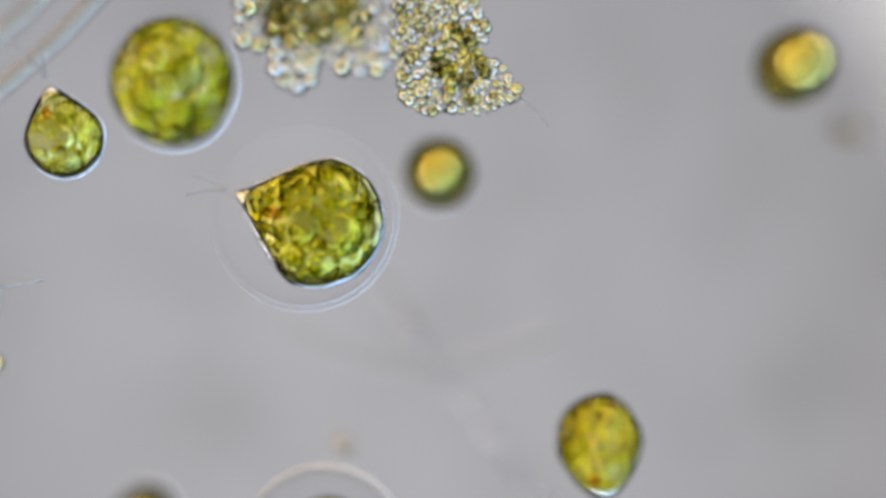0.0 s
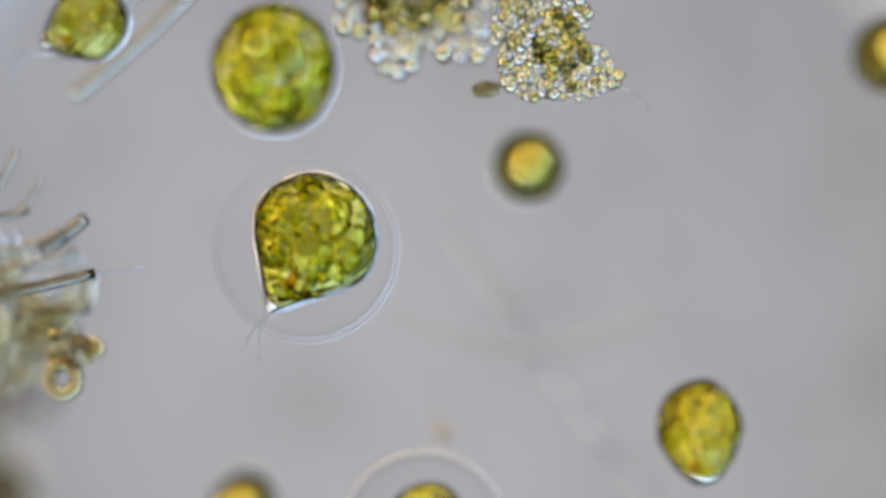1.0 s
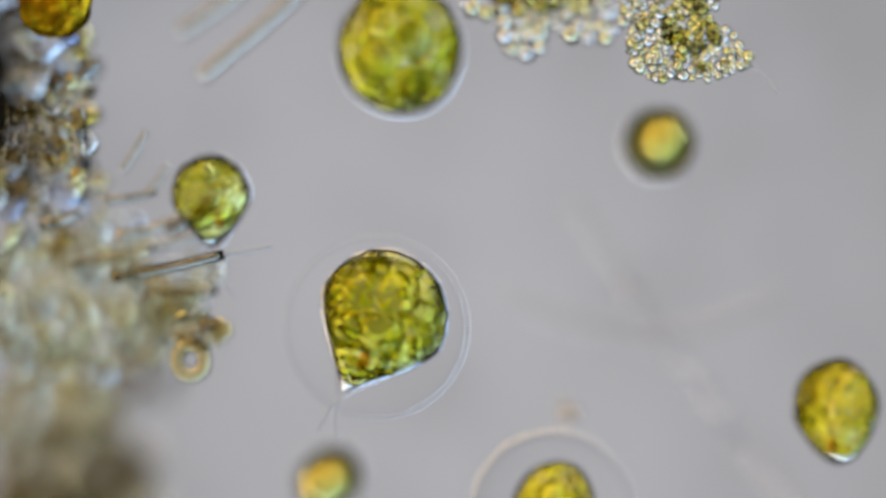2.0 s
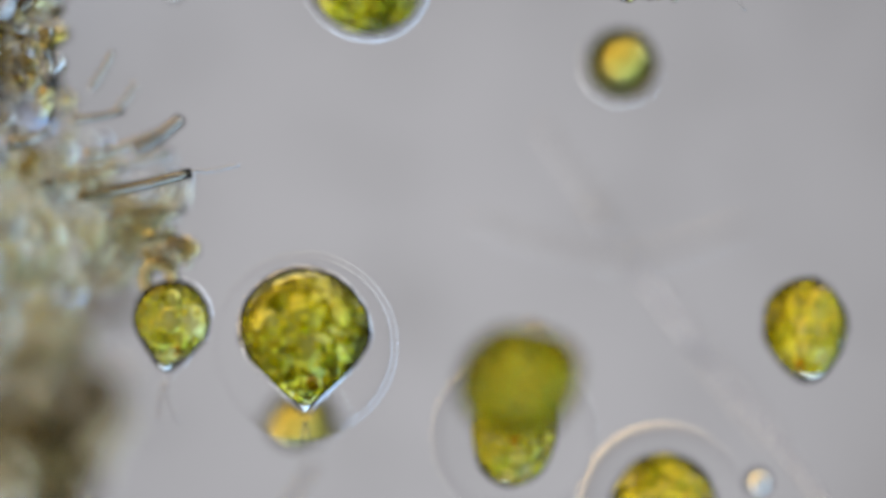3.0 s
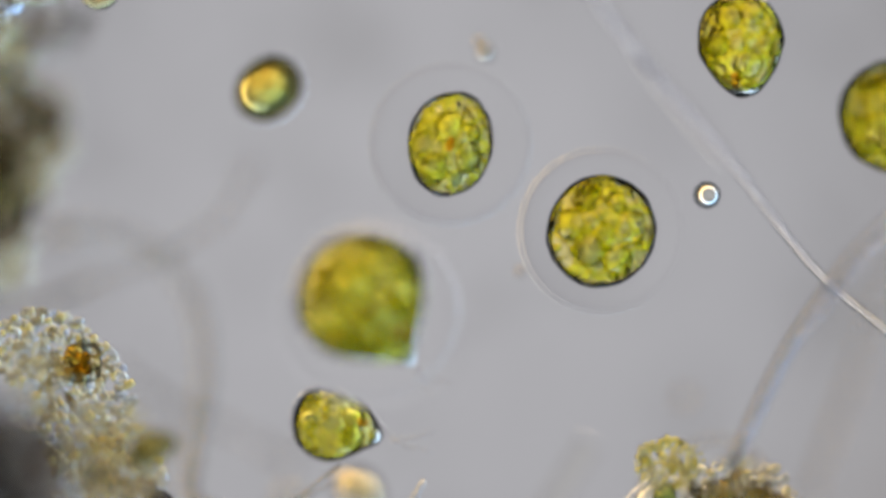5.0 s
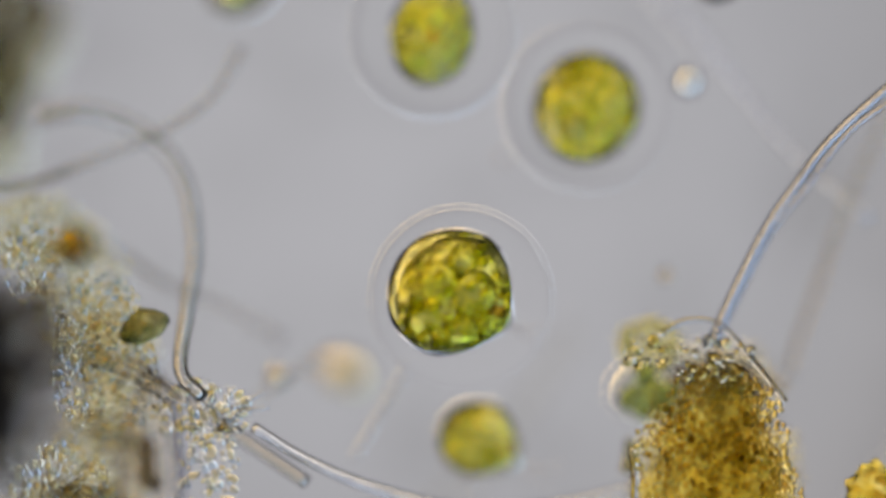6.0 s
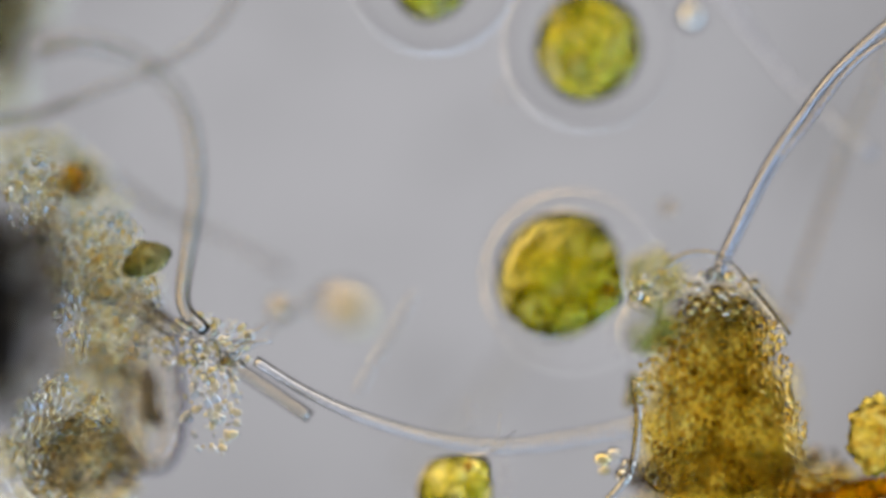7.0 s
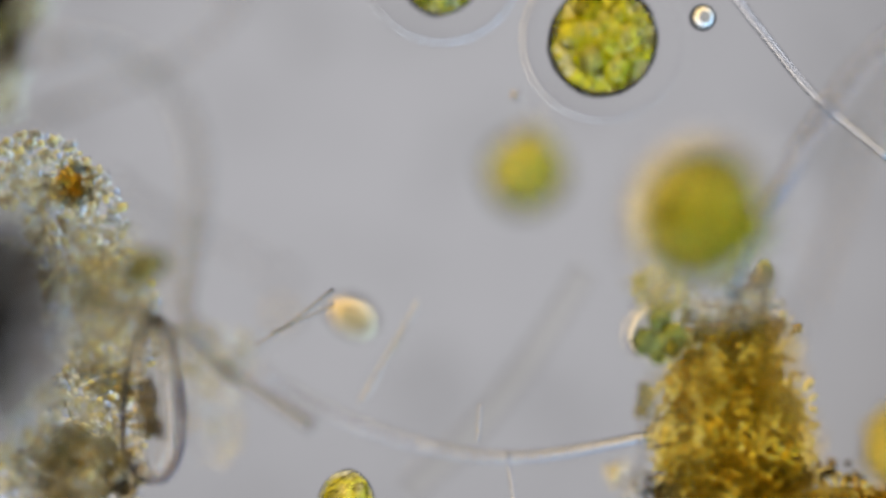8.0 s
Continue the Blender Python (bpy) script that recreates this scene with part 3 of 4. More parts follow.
strand("filament", "thin clear hair crossing another", "e", [(480, 590, -.13), (535, 566, -.14), (590, 540, -.16)], 0.003, BROWN_STRAND)
strand("filament", "thin straight clear hair in the water", "e", [(640, 712, -.07), (690, 625, -.07), (742, 535, -.07)], 0.006, PALE_HAIR)
strand("filament", "broad faint filament, far out of focus", "e", [(1040, 480, -.3), (940, 640, -.3), (830, 780, -.3), (720, 880, -.3)], 0.022, HAZY)


# ---- debris ----
def crumbs(rng, s, middle, spread, count, sizes, level=2, stretch=1.6, amp=0.3, tight=0.85):
    """Irregular crumbs spread over an oval heap, hardly one upon another, thickest in the middle."""
    gap = (sizes[0] + sizes[1]) * tight
    for x, y in scatter(rng, [(0, 0, spread[0], spread[1])], gap, count * 3)[:count]:
        k = math.hypot(x / spread[0], y / spread[1])
        at = (middle[0] + x, middle[1] + y, middle[2] + spread[2] * rng.uniform(-1, 1) * (1 - 0.6 * k))
        r = rng.uniform(*sizes)
        turn = Euler((rng.uniform(-0.5, 0.5), rng.uniform(-0.5, 0.5), rng.uniform(0, 6))).to_matrix()
        s.blob(at, (r * rng.uniform(1, stretch), r, r * rng.uniform(0.5, 0.9)), level, amp, 1.6, rng.uniform(0, 50), turn)
    return s


def bead_cluster():
    rng = random.Random(5)
    h = root("bead_cluster", "cluster of pale yellow beads clumped together", "bead cluster")
    forms = [Shape().blob((0, 0, 0), (rng.uniform(.0075, .0095), .0085, .008), 3, 0.12, 1.5, k).mesh("bead", BEAD) for k in range(6)]
    sharp = scatter(rng, [(775, 50, 85, 80), (770, 130, 70, 70), (830, 150, 75, 50), (860, 165, 60, 25)], 10.0, 5000)
    soft = scatter(rng, [(600, 20, 190, 60), (640, 90, 60, 40), (520, 115, 45, 40), (470, 40, 60, 45)], 19, 1200)
    for (u, v), big in [(s, 0) for s in sharp] + [(s, 1) for s in soft]:
        k = rng.uniform(1.2, 2.0) if big else rng.uniform(0.6, 1.45)
        bead = new("bead", forms[rng.randrange(6)])
        bead.parent = h
        bead.location = chart("a", u, v, rng.uniform(-.12, -.06) if big else rng.uniform(-.012, .012))
        bead.rotation_euler = (rng.uniform(0, 6), rng.uniform(0, 6), rng.uniform(0, 6))
        bead.scale = (k, k, k)
    part("dark_core", Shape().blob(chart("a", 545, 10, -.17), (.09, .07, .03), 5, 0.4, 2, 4), MURK, h, "greyish olive core")
    part("dark_crumb_layer", crumbs(rng, Shape(), chart("a", 545, 12, -.12), (.085, .055, .02), 46, (.008, .017), 3, 1.6, 0.4, 0.6), OLIVE_CRUMBS, h, "greyish olive crumbs in the middle", kind="stuff")
    part("hair", Shape().tube([chart("a", *p) for p in [(895, 160, 0), (925, 178, 0), (950, 198, .01), (968, 222, .02)]], .004, 6, 6, 0.5), HAIR, h, "thin clear hair at the tip")
    part("yellow_crumb_layer", crumbs(rng, Shape(), chart("a", 815, 105, .012), (.045, .055, .012), 26, (.006, .012), 3, 1.5, 0.3, 0.6), OLIVE_CRUMBS, h, "olive-yellow grains among the beads", kind="stuff")


def brush_debris():
    rng = random.Random(11)
    h = root("debris_heap", "ragged heap of brown and grey debris with sticks", "debris heap")
    for at, r, k in (((110, 540, -.16), (.20, .11, .03), 2), ((60, 740, -.3), (.12, .07, .04), 5), ((80, 890, -.4), (.15, .14, .05), 6), ((60, 1030, -.36), (.11, .16, .05), 8)):
        part("murky_mass", Shape().blob(chart("b", *at), r, 5, 0.5, 2, k), MURK, h)
    part("dark_core", Shape().blob(chart("b", -58, 140, -.22), (.05, .14, .05), 5, 0.4, 2, 9), SOOT, h, "nearly black humus")
    for at, spread, n in (((85, 865, -.45), (.13, .11, .05), 50), ((100, 1000, -.42), (.08, .11, .05), 40), ((-10, 150, -.2), (.05, .22, .03), 22), ((220, 690, -.42), (.065, .045, .03), 10)):
        part("dark_crumb_layer", crumbs(rng, Shape(), chart("b", *at), spread, n, (.008, .026), 3, 1.8, 0.35), DARK_CRUMBS, h, "dark brown humus crumbs", kind="stuff")
    part("dark_crumb_layer", crumbs(rng, Shape(), chart("b", 42, 240, -.05), (.062, .060, .015), 70, (.003, .008), 2, 1.8, 0.35, 0.6), BROWN_CRUMBS, h, "fine dark brown crumbs", kind="stuff")
    for at, spread, n in (((230, 480, -.16), (.14, .09, .03), 36), ((60, 520, -.16), (.12, .11, .03), 40), ((260, 580, -.17), (.10, .05, .03), 22), ((70, 650, -.2), (.10, .06, .03), 24)):
        part("crumb_layer", crumbs(rng, Shape(), chart("b", *at), spread, n, (.006, .018), 3, 2.4, 0.35), CRUMBS, h, kind="stuff")
    for at, spread, n in (((75, 150, -.15), (.07, .17, .02), 62), ((70, 345, -.14), (.11, .09, .02), 52), ((120, 190, -.08), (.04, .13, .02), 18)):
        part("rusty_crumb_layer", crumbs(rng, Shape(), chart("b", *at), spread, n, (.007, .019), 3, 2.2, 0.4), RUSTY_CRUMBS, h, "rusty, grey and bluish crumbs", kind="stuff")
    for a, b, r in (((190, 492, -.06), (392, 452, .0), .011), ((290, 410, -.08), (372, 355, -.05), .014), ((180, 355, -.05), (270, 340, -.05), .008),
                    ((210, 300, -.07), (250, 235, -.05), .007), ((200, 420, -.08), (330, 380, -.08), .010), ((250, 440, -.1), (350, 410, -.1), .009),
                    ((120, 470, -.09), (260, 440, -.08), .010), ((240, 530, -.1), (375, 515, -.08), .012), ((255, 340, -.07), (290, 290, -.07), .006), ((130, 190, -.05), (138, 300, -.06), .016), ((60, 400, -.08), (135, 372, -.08), .013)):
        m = [(a[i] + b[i]) / 2 + (4 if i == 1 else 0) for i in range(3)]
        part("stick", Shape().tube([chart("b", *a), chart("b", *m), chart("b", *b)], r, 8, 5, 0.8), DARK_STICK if a in ((190, 492, -.06), (290, 410, -.08), (180, 355, -.05)) else STICK, h, "brown stick")
    part("hair", Shape().tube([chart("b", 392, 450, 0), chart("b", 430, 448, .0), chart("b", 478, 438, .0)], .003, 6), HAIR, h, "thin clear hair")
    ring = [chart("b", 331 + 25 * math.cos(k), 641 + 27 * math.sin(k), -.065) for k in np.linspace(0, 6.283, 11)]
    part("ring", Shape().tube(ring, .0125, 8, 5), clear("ring_wall", (0.90, 0.82, 0.58), 1.28, 0.03, vary=0.5), h, "yellowish ring-shaped empty cell")
    part("clump", Shape().blob(chart("b", 352, 590, -.05), (.034, .028, .02), 5, 0.45, 1.6, 12), MURK, h, "brownish clump over the ring")
    part("crumb_layer", crumbs(rng, Shape(), chart("b", 345, 590, -.07), (.05, .035, .02), 26, (.008, .017), 3), RUSTY_CRUMBS, h, "rusty, grey and bluish crumbs", kind="stuff")
    thing("encysted_cell", Shape().blob(chart("b", 92, 8, -.02), (.066, .06, .05), 6, 0.08, 2, 3), RUST, "rusty orange cyst lodged in the debris", "cyst")


def corner_debris():
    rng = random.Random(23)
    h = root("debris_heap", "black-cored heap of fine yellowish grains", "debris heap")
    part("dark_core", Shape().blob(chart("d", 8, 550, .62), (.105, .150, .05), 5, 0.35, 2, 21), SOOT, h, "black humus core")
    part("dark_crumb_layer", crumbs(rng, Shape(), chart("d", 40, 545, .42), (.135, .185, .03), 52, (.010, .022), 3, 1.8, 0.35, 0.55), DARK_CRUMBS, h, "dark brown humus crumbs", kind="stuff")
    part("dark_crumb_layer", crumbs(rng, Shape(), chart("d", 105, 820, -.15), (.10, .07, .03), 22, (.010, .02), 3, 1.8, 0.35), DARK_CRUMBS, h, "dark brown humus crumbs", kind="stuff")
    part("dark_core", Shape().blob(chart("d", 100, 830, -.16), (.06, .07, .05), 5, 0.35, 2, 24), MURK, h, "grey murky core")
    for at, spread, n, sizes, stuff in (((115, 400, -.115), (.09, .13, .012), 250, (.004, .009), SPECKLE), ((180, 560, -.13), (.08, .14, .015), 240, (.004, .009), SPECKLE), ((150, 720, -.13), (.10, .10, .015), 240, (.004, .009), SPECKLE),
                                        ((90, 830, -.075), (.15, .09, .02), 270, (.004, .009), SPECKLE), ((40, 290, -.12), (.10, .07, .02), 200, (.004, .008), SPECKLE), ((350, 610, .03), (.09, .06, .02), 110, (.003, .007), CLEAR_GRAINS),
                                        ((365, 700, .04), (.05, .11, .02), 80, (.003, .008), FINE_CRUMBS), ((210, 540, -.03), (.07, .05, .02), 60, (.003, .007), FINE_CRUMBS), ((45, 340, .05), (.05, .08, .015), 100, (.003, .006), FINE_CRUMBS),
                                        ((170, 450, .055), (.08, .09, .015), 190, (.003, .006), FINE_CRUMBS), ((180, 550, .06), (.10, .10, .015), 260, (.003, .006), FINE_CRUMBS), ((100, 770, .05), (.10, .11, .015), 280, (.003, .007), FINE_CRUMBS)):
        part("grain_layer", crumbs(rng, Shape(), chart("d", *at), spread, n, sizes, 2, 1.8, 0.3, 0.62), stuff, h, kind="stuff")
    for way in ([(150, 520, .04), (220, 545, .04), (285, 590, .04)], [(385, 610, .05), (430, 590, .06), (465, 568, .07)], [(400, 625, .05), (420, 605, .05), (470, 600, .06)]):
        part("hair", Shape().tube([chart("d", *p) for p in way], .005, 6, 6, 0.6), HAIR, h, "short clear hair")
    sq = root("square_cell", "small squarish cell glowing orange inside a dark rim", "cell", at=chart("e", 137, 329, -.085))

    def boxy(q):
        return Vector([math.copysign(r * (abs(c) / r) ** 0.6, c) for c, r in ((q.x, .033), (q.y, .035), (q.z, .018))])
    box = part("cell_wall", Shape().blob((0, 0, 0), (.033, .035, .018), 5, bend=boxy), clear("amber_wall", (0.92, 0.86, 0.70), 1.3), sq)
    for x, y in ((-.007, .012), (.007, .011), (-.006, -.010), (.008, -.012), (.002, .0)):
        part("orange_body", Shape().blob((x, y, .002), (.0085, .009, .007), 3, 0.2, 2, 60 + x * 900), AMBER_DROP, box)
    for u, v, z, ru, rv, mat in ((180, 633, -.05, 24, 25, "pale"), (178, 682, -.05, 26, 25, "pale"), (166, 545, -.05, 38, 34, "brown")):
        ring = [chart("d", u + ru * math.cos(k), v + rv * math.sin(k), z) for k in np.linspace(0, 6.283, 13)]
        part("ring", Shape().tube(ring, .005, 8, 4), STICK if mat == "brown" else HAIR, h, mat + " round wall of an empty cell")
    thing("olive_cell", Shape().blob(chart("d", 250, 455, .08), (.044, .028, .02), 5, 0.18, 1.2, 3, turn=Euler((0, 0, .35)).to_matrix()), DARK_OLIVE, "small wedge-shaped olive cell", "cell")


def diatom():
    d = root("diatom", "long blunt-ended glassy diatom shell lying beside the debris", "diatom", at=chart("e", 274, 706, -.02))

    def half(y):
        return 0.045 * (1 - 0.40 * max(y, -0.15)) * (1 - abs(y) ** 3.2) ** 0.55 + 0.004

    def boat(q):
        k = half(max(-1, min(1, q.y / 0.142)))
        return Vector((q.x / 0.05 * k, q.y, q.z))
    shell = part("shell", Shape().blob((0, 0, 0), (.05, .142, .055), 6, bend=boat), clear("diatom_glass", (0.97, 0.96, 0.94), 1.02), d)

    def outline(k, reach, z):
        w = np.linspace(0, 2 * math.pi, 41)
        return [(k * math.copysign(1, math.cos(a)) * half(0.995 * math.sin(a)), reach * 0.142 * math.sin(a), z) for a in w]
    glass = clear("diatom_rim_glass", (0.42, 0.40, 0.44), 1.22)
    thin = clear("diatom_edge_glass", (0.93, 0.90, 0.86), 1.3)
    part("rim", Shape().tube(outline(1.0, 1.0, -.065), .0085, 8, 3), glass, d, "thick glassy lower rim")
    part("rim", Shape().tube(outline(0.95, 0.98, -.01), .0035, 8, 3), thin, d, "thick glassy upper rim")
    part("rim", Shape().tube(outline(0.55, 0.90, -.065), .004, 8, 3), thin, d, "inner glassy rim")
    part("rim", Shape().tube(outline(0.35, 0.92, -.03), .003, 8, 3), thin, d, "inner glassy rim")
    for i in range(26):
        y = 0.62 - i * 0.045
        x = 0.80 * half(y)
        part("stria", Shape().tube([(x - .006, y * .142, -.065), (x, y * .142 + .001, -.065), (x + .006, y * .142 + .002, -.065)], .0016, 6, 1), glass, shell)
    brown = clear("plastid_brown", (0.52, 0.47, 0.40), 1.12, 0.0, vary=0.4)
    part("plastid", Shape().blob((-.006, -.012, -.045), (.014, .052, .012), 5, 0.35, 2, 4), brown, d, "dark greyish brown plastid")
    part("plastid", Shape().blob((.010, -.050, -.04), (.009, .016, .008), 5, 0.3, 2, 6), brown, d, "dark greyish brown plastid")


def gold_crust():
    rng = random.Random(31)
    h = root("golden_crust", "lumpy golden-brown crust with a grainy surface", "debris heap")

    def cone(q):
        return Vector((q.x * (0.80 - 1.9 * q.y), q.y, q.z))
    part("crust", Shape().blob(chart("d", 1278, 720, -.15), (.145, .18, .03), 6, 0.26, 2.4, 41, bend=cone), AMBER, h)
    for at, r, k in (((1300, 930, -.15), (.19, .04, .03), 2), ((1480, 890, -.15), (.10, .04, .03), 7)):
        part("crust", Shape().blob(chart("d", *at), r, 6, 0.30, 2.2, 40 + k), AMBER, h)
    for at, spread, n, sizes in (((1260, 620, -.1), (.11, .10, .03), 85, (.004, .010)), ((1220, 740, -.1), (.11, .12, .03), 100, (.004, .010)), ((1330, 740, -.1), (.10, .12, .03), 80, (.005, .011)),
                                 ((1420, 850, -.1), (.10, .04, .03), 60, (.004, .01)), ((1260, 850, -.1), (.14, .05, .04), 60, (.004, .010))):
        part("grain_layer", crumbs(rng, Shape(), chart("d", *at), spread, n, sizes, 2, 2.0, 0.3), AMBER_CRUMBS, h, kind="stuff")
    for at, spread, n in (((1265, 610, .055), (.095, .09, .012), 260), ((1190, 700, .055), (.08, .11, .012), 250), ((1320, 720, -.1), (.095, .10, .012), 150), ((1270, 820, -.1), (.14, .06, .012), 140), ((1430, 850, -.09), (.09, .03, .012), 60), ((1340, 640, .05), (.05, .08, .012), 90), ((1330, 760, .055), (.085, .10, .012), 250), ((1220, 830, .055), (.09, .06, .012), 140), ((1400, 860, .05), (.08, .03, .012), 90)):
        part("fine_grain_layer", crumbs(rng, Shape(), chart("d", *at), spread, n, (.0025, .0055), 2, 1.9, 0.3, 0.7), FINE_AMBER, h, "fine dark and golden grains", kind="stuff")
    for way, k in (([(1288, 528, -.06), (1320, 560, -.06), (1332, 595, -.06), (1326, 630, -.06)], .011), ([(1303, 690, -.06), (1322, 706, -.06), (1350, 694, -.06), (1388, 684, -.06)], .007),
                   ([(1305, 676, -.06), (1320, 668, -.06), (1326, 684, -.06), (1312, 700, -.06)], .006), ([(1370, 700, -.06), (1362, 722, -.06), (1378, 728, -.06), (1392, 706, -.06)], .006), ([(1105, 720, -.05), (1112, 690, -.05), (1114, 660, -.05)], .010)):
        part("dark_strand", Shape().tube([chart("d", *p) for p in way], k, 8, 6, 0.9), DARK_OLIVE, h, "dark brown strand")
    for i in range(80):
        spot = chart("d", rng.uniform(1170, 1390), 555 + 300 * rng.random() ** 1.6, rng.uniform(-.15, -.10))
        k = rng.uniform(.004, .011)
        part("dark_grain", Shape().blob(spot, (k, k * rng.uniform(0.8, 1.9), k), 3, 0.4, 2, i, turn=Euler((0, 0, rng.uniform(0, 3))).to_matrix()), FLECK, h)
    part("clear_grain_layer", crumbs(rng, Shape(), chart("d", 1140, 505, .03), (.045, .025, .02), 14, (.004, .011), 3, 1.5, 0.3), CLEAR_GRAINS, h, "clear shiny grains", kind="stuff")
    part("clear_grain_layer", crumbs(rng, Shape(), chart("d", 1250, 510, .04), (.08, .04, .03), 30, (.004, .010), 3, 1.5, 0.2), CLEAR_GRAINS, h, "clear shiny grains", kind="stuff")
    part("grain_layer", crumbs(rng, Shape(), chart("d", 1290, 545, -.12), (.09, .05, .015), 60, (.004, .010), 3, 1.8, 0.3), GOLD_CRUMBS, h, kind="stuff")
    part("clear_grain_layer", crumbs(rng, Shape(), chart("d", 1270, 540, -.12), (.09, .05, .012), 50, (.004, .010), 3, 1.6, 0.3), CLEAR_GRAINS, h, "clear shiny grains", kind="stuff")
    for i in range(30):
        k = rng.uniform(.004, .011)
        part("dark_grain", Shape().blob(chart("d", rng.uniform(1180, 1350), rng.gauss(548, 22), rng.uniform(-.14, -.10)), (k, k * rng.uniform(0.8, 1.9), k), 3, 0.4, 2, i, turn=Euler((0, 0, rng.uniform(0, 3))).to_matrix()), FLECK, h)
    for u, v, ku, kv, n in ((1165, 862, 26, 14, 60), (1430, 838, 36, 10, 50), (1300, 872, 80, 12, 50)):
        for i in range(n):
            k = rng.uniform(.0025, .006)
            part("dark_grain", Shape().blob(chart("e", rng.gauss(u, ku), rng.gauss(v, kv), rng.uniform(-.09, -.05)), (k, k * rng.uniform(0.8, 2.2), k), 3, 0.4, 2, i, turn=Euler((0, 0, rng.uniform(0, 3))).to_matrix()), FLECK, h)
    part("dark_edge", Shape().blob(chart("d", 1480, 880, -.02), (.15, .022, .02), 5, 0.5, 3, 3, turn=Euler((0, 0, .22)).to_matrix()), RUST, h, "blackish lower edge")
    part("hair", Shape().tube([chart("d", *p) for p in [(1160, 470, .06), (1210, 445, .07), (1270, 455, .06), (1330, 520, .05), (1385, 590, .05)]], .006, 8), HAIR, h, "curved clear hair")
    part("hair", Shape().tube([chart("d", *p) for p in [(1113, 670, .05), (1118, 740, .05), (1105, 830, .04), (1060, 890, .03)]], .007, 8), HAIR, h, "curved clear hair")
    part("clear_grain_layer", crumbs(rng, Shape(), chart("d", 1080, 820, .0), (.03, .03, .02), 12, (.008, .014), 3, 1.4, 0.2), CLEAR_GRAINS, h, "clear shiny grains", kind="stuff")
    for i in range(90):
        u, v, w = rng.uniform(1150, 1410), 600 + 290 * rng.random() ** 0.5, rng.uniform(-0.9, 0.6)
        k = rng.uniform(10, 24)
        ends = [chart("d", u - k * math.cos(w), v + k * math.sin(w), -.1), chart("d", u, v - 1, -.09), chart("d", u + k * math.cos(w), v - k * math.sin(w), -.1)]
        part("needle", Shape().tube(ends, rng.uniform(.0025, .005), 6, 3, 0.7), NEEDLE, h)
    ring = [chart("d", 1160 + 15 * math.cos(k), 850 + 15 * math.sin(k), .04) for k in np.linspace(0, 6.283, 10)]
    part("ring", Shape().tube(ring, .005, 8, 5), STICK, h, "small dark ring")
    sac = root("clear_sac", "clear round sac holding dark green bodies", "cell", at=chart("e", 1164, 592, -.07))
    wall = part("sac_wall", Shape().blob((0, 0, 0), (.056, .052, .042), 5, 0.06, 1.5, 7), clear("sac_jelly", (0.98, 0.98, 0.95), 1.035), sac)
    # Shell added round the sac to imitate its bright halo.
    part("halo_coat", Shape().blob((0, 0, 0), (.070, .066, .056), 5, 0.05, 1.5, 9), HALO_SHELL, sac, "clear shell added for the sac's bright halo")
    for x, y, r in ((-.024, -.010, .022), (.022, -.006, .026), (.0, .029, .019), (-.004, -.036, .013)):
        part("green_body", Shape().blob((x, y, 0), (r, r * 1.1, r * 0.8), 4, 0.2, 1.5, r * 900), SAC_GREEN, wall)
    part("olive_crumb_layer", crumbs(rng, Shape(), chart("e", 1175, 505, -.07), (.062, .045, .015), 90, (.003, .007), 2, 1.9, 0.3, 0.62), OLIVE_CRUMBS, h, "fine olive grains", kind="stuff")
    h2 = root("golden_crust", "small golden lump beside the large crust", "debris heap")
    part("crust", Shape().blob(chart("d", 1545, 770, .06), (.056, .066, .04), 5, 0.3, 2.2, 50), AMBER, h2)
    part("grain_layer", crumbs(rng, Shape(), chart("d", 1550, 770, .10), (.055, .055, .01), 70, (.004, .009), 2), AMBER_CRUMBS, h2, kind="stuff")


bead_cluster()
brush_debris()
corner_debris()
diatom()
gold_crust()
for sheet, u, v, r in (("b", 1013, 748, .015), ("b", 1003, 730, .010), ("c", 940, 575, .008), ("d", 1165, 365, .012), ("d", 490, 540, .020)):
    thing("small_drop", Shape().blob(chart(sheet, u, v, -.2 if sheet != "d" else .2), (r, r * 1.1, r * 0.9), 4, 0.1, 1.5, u), STICK, "tiny pale drop adrift in the water", "drop", "tiny drops")
thing("oil_drop", Shape().blob(chart("c", 1270, 440, -.12), (.024, .024, .022), 5), clear("oil_drop_glass", (0.97, 0.97, 0.93), 1.35), "small bright oil drop", "oil drop")
thing("oval_cell", Shape().blob(chart("e", 620, 563, -.33), (.046, .031, .026), 5, 0.08, 1.5, 2, turn=Euler((0, 0, -.45)).to_matrix()), clear("buff_cell", (0.93, 0.85, 0.62), 1.3, 0.06, vary=0.3), "small pale buff oval cell", "cell")


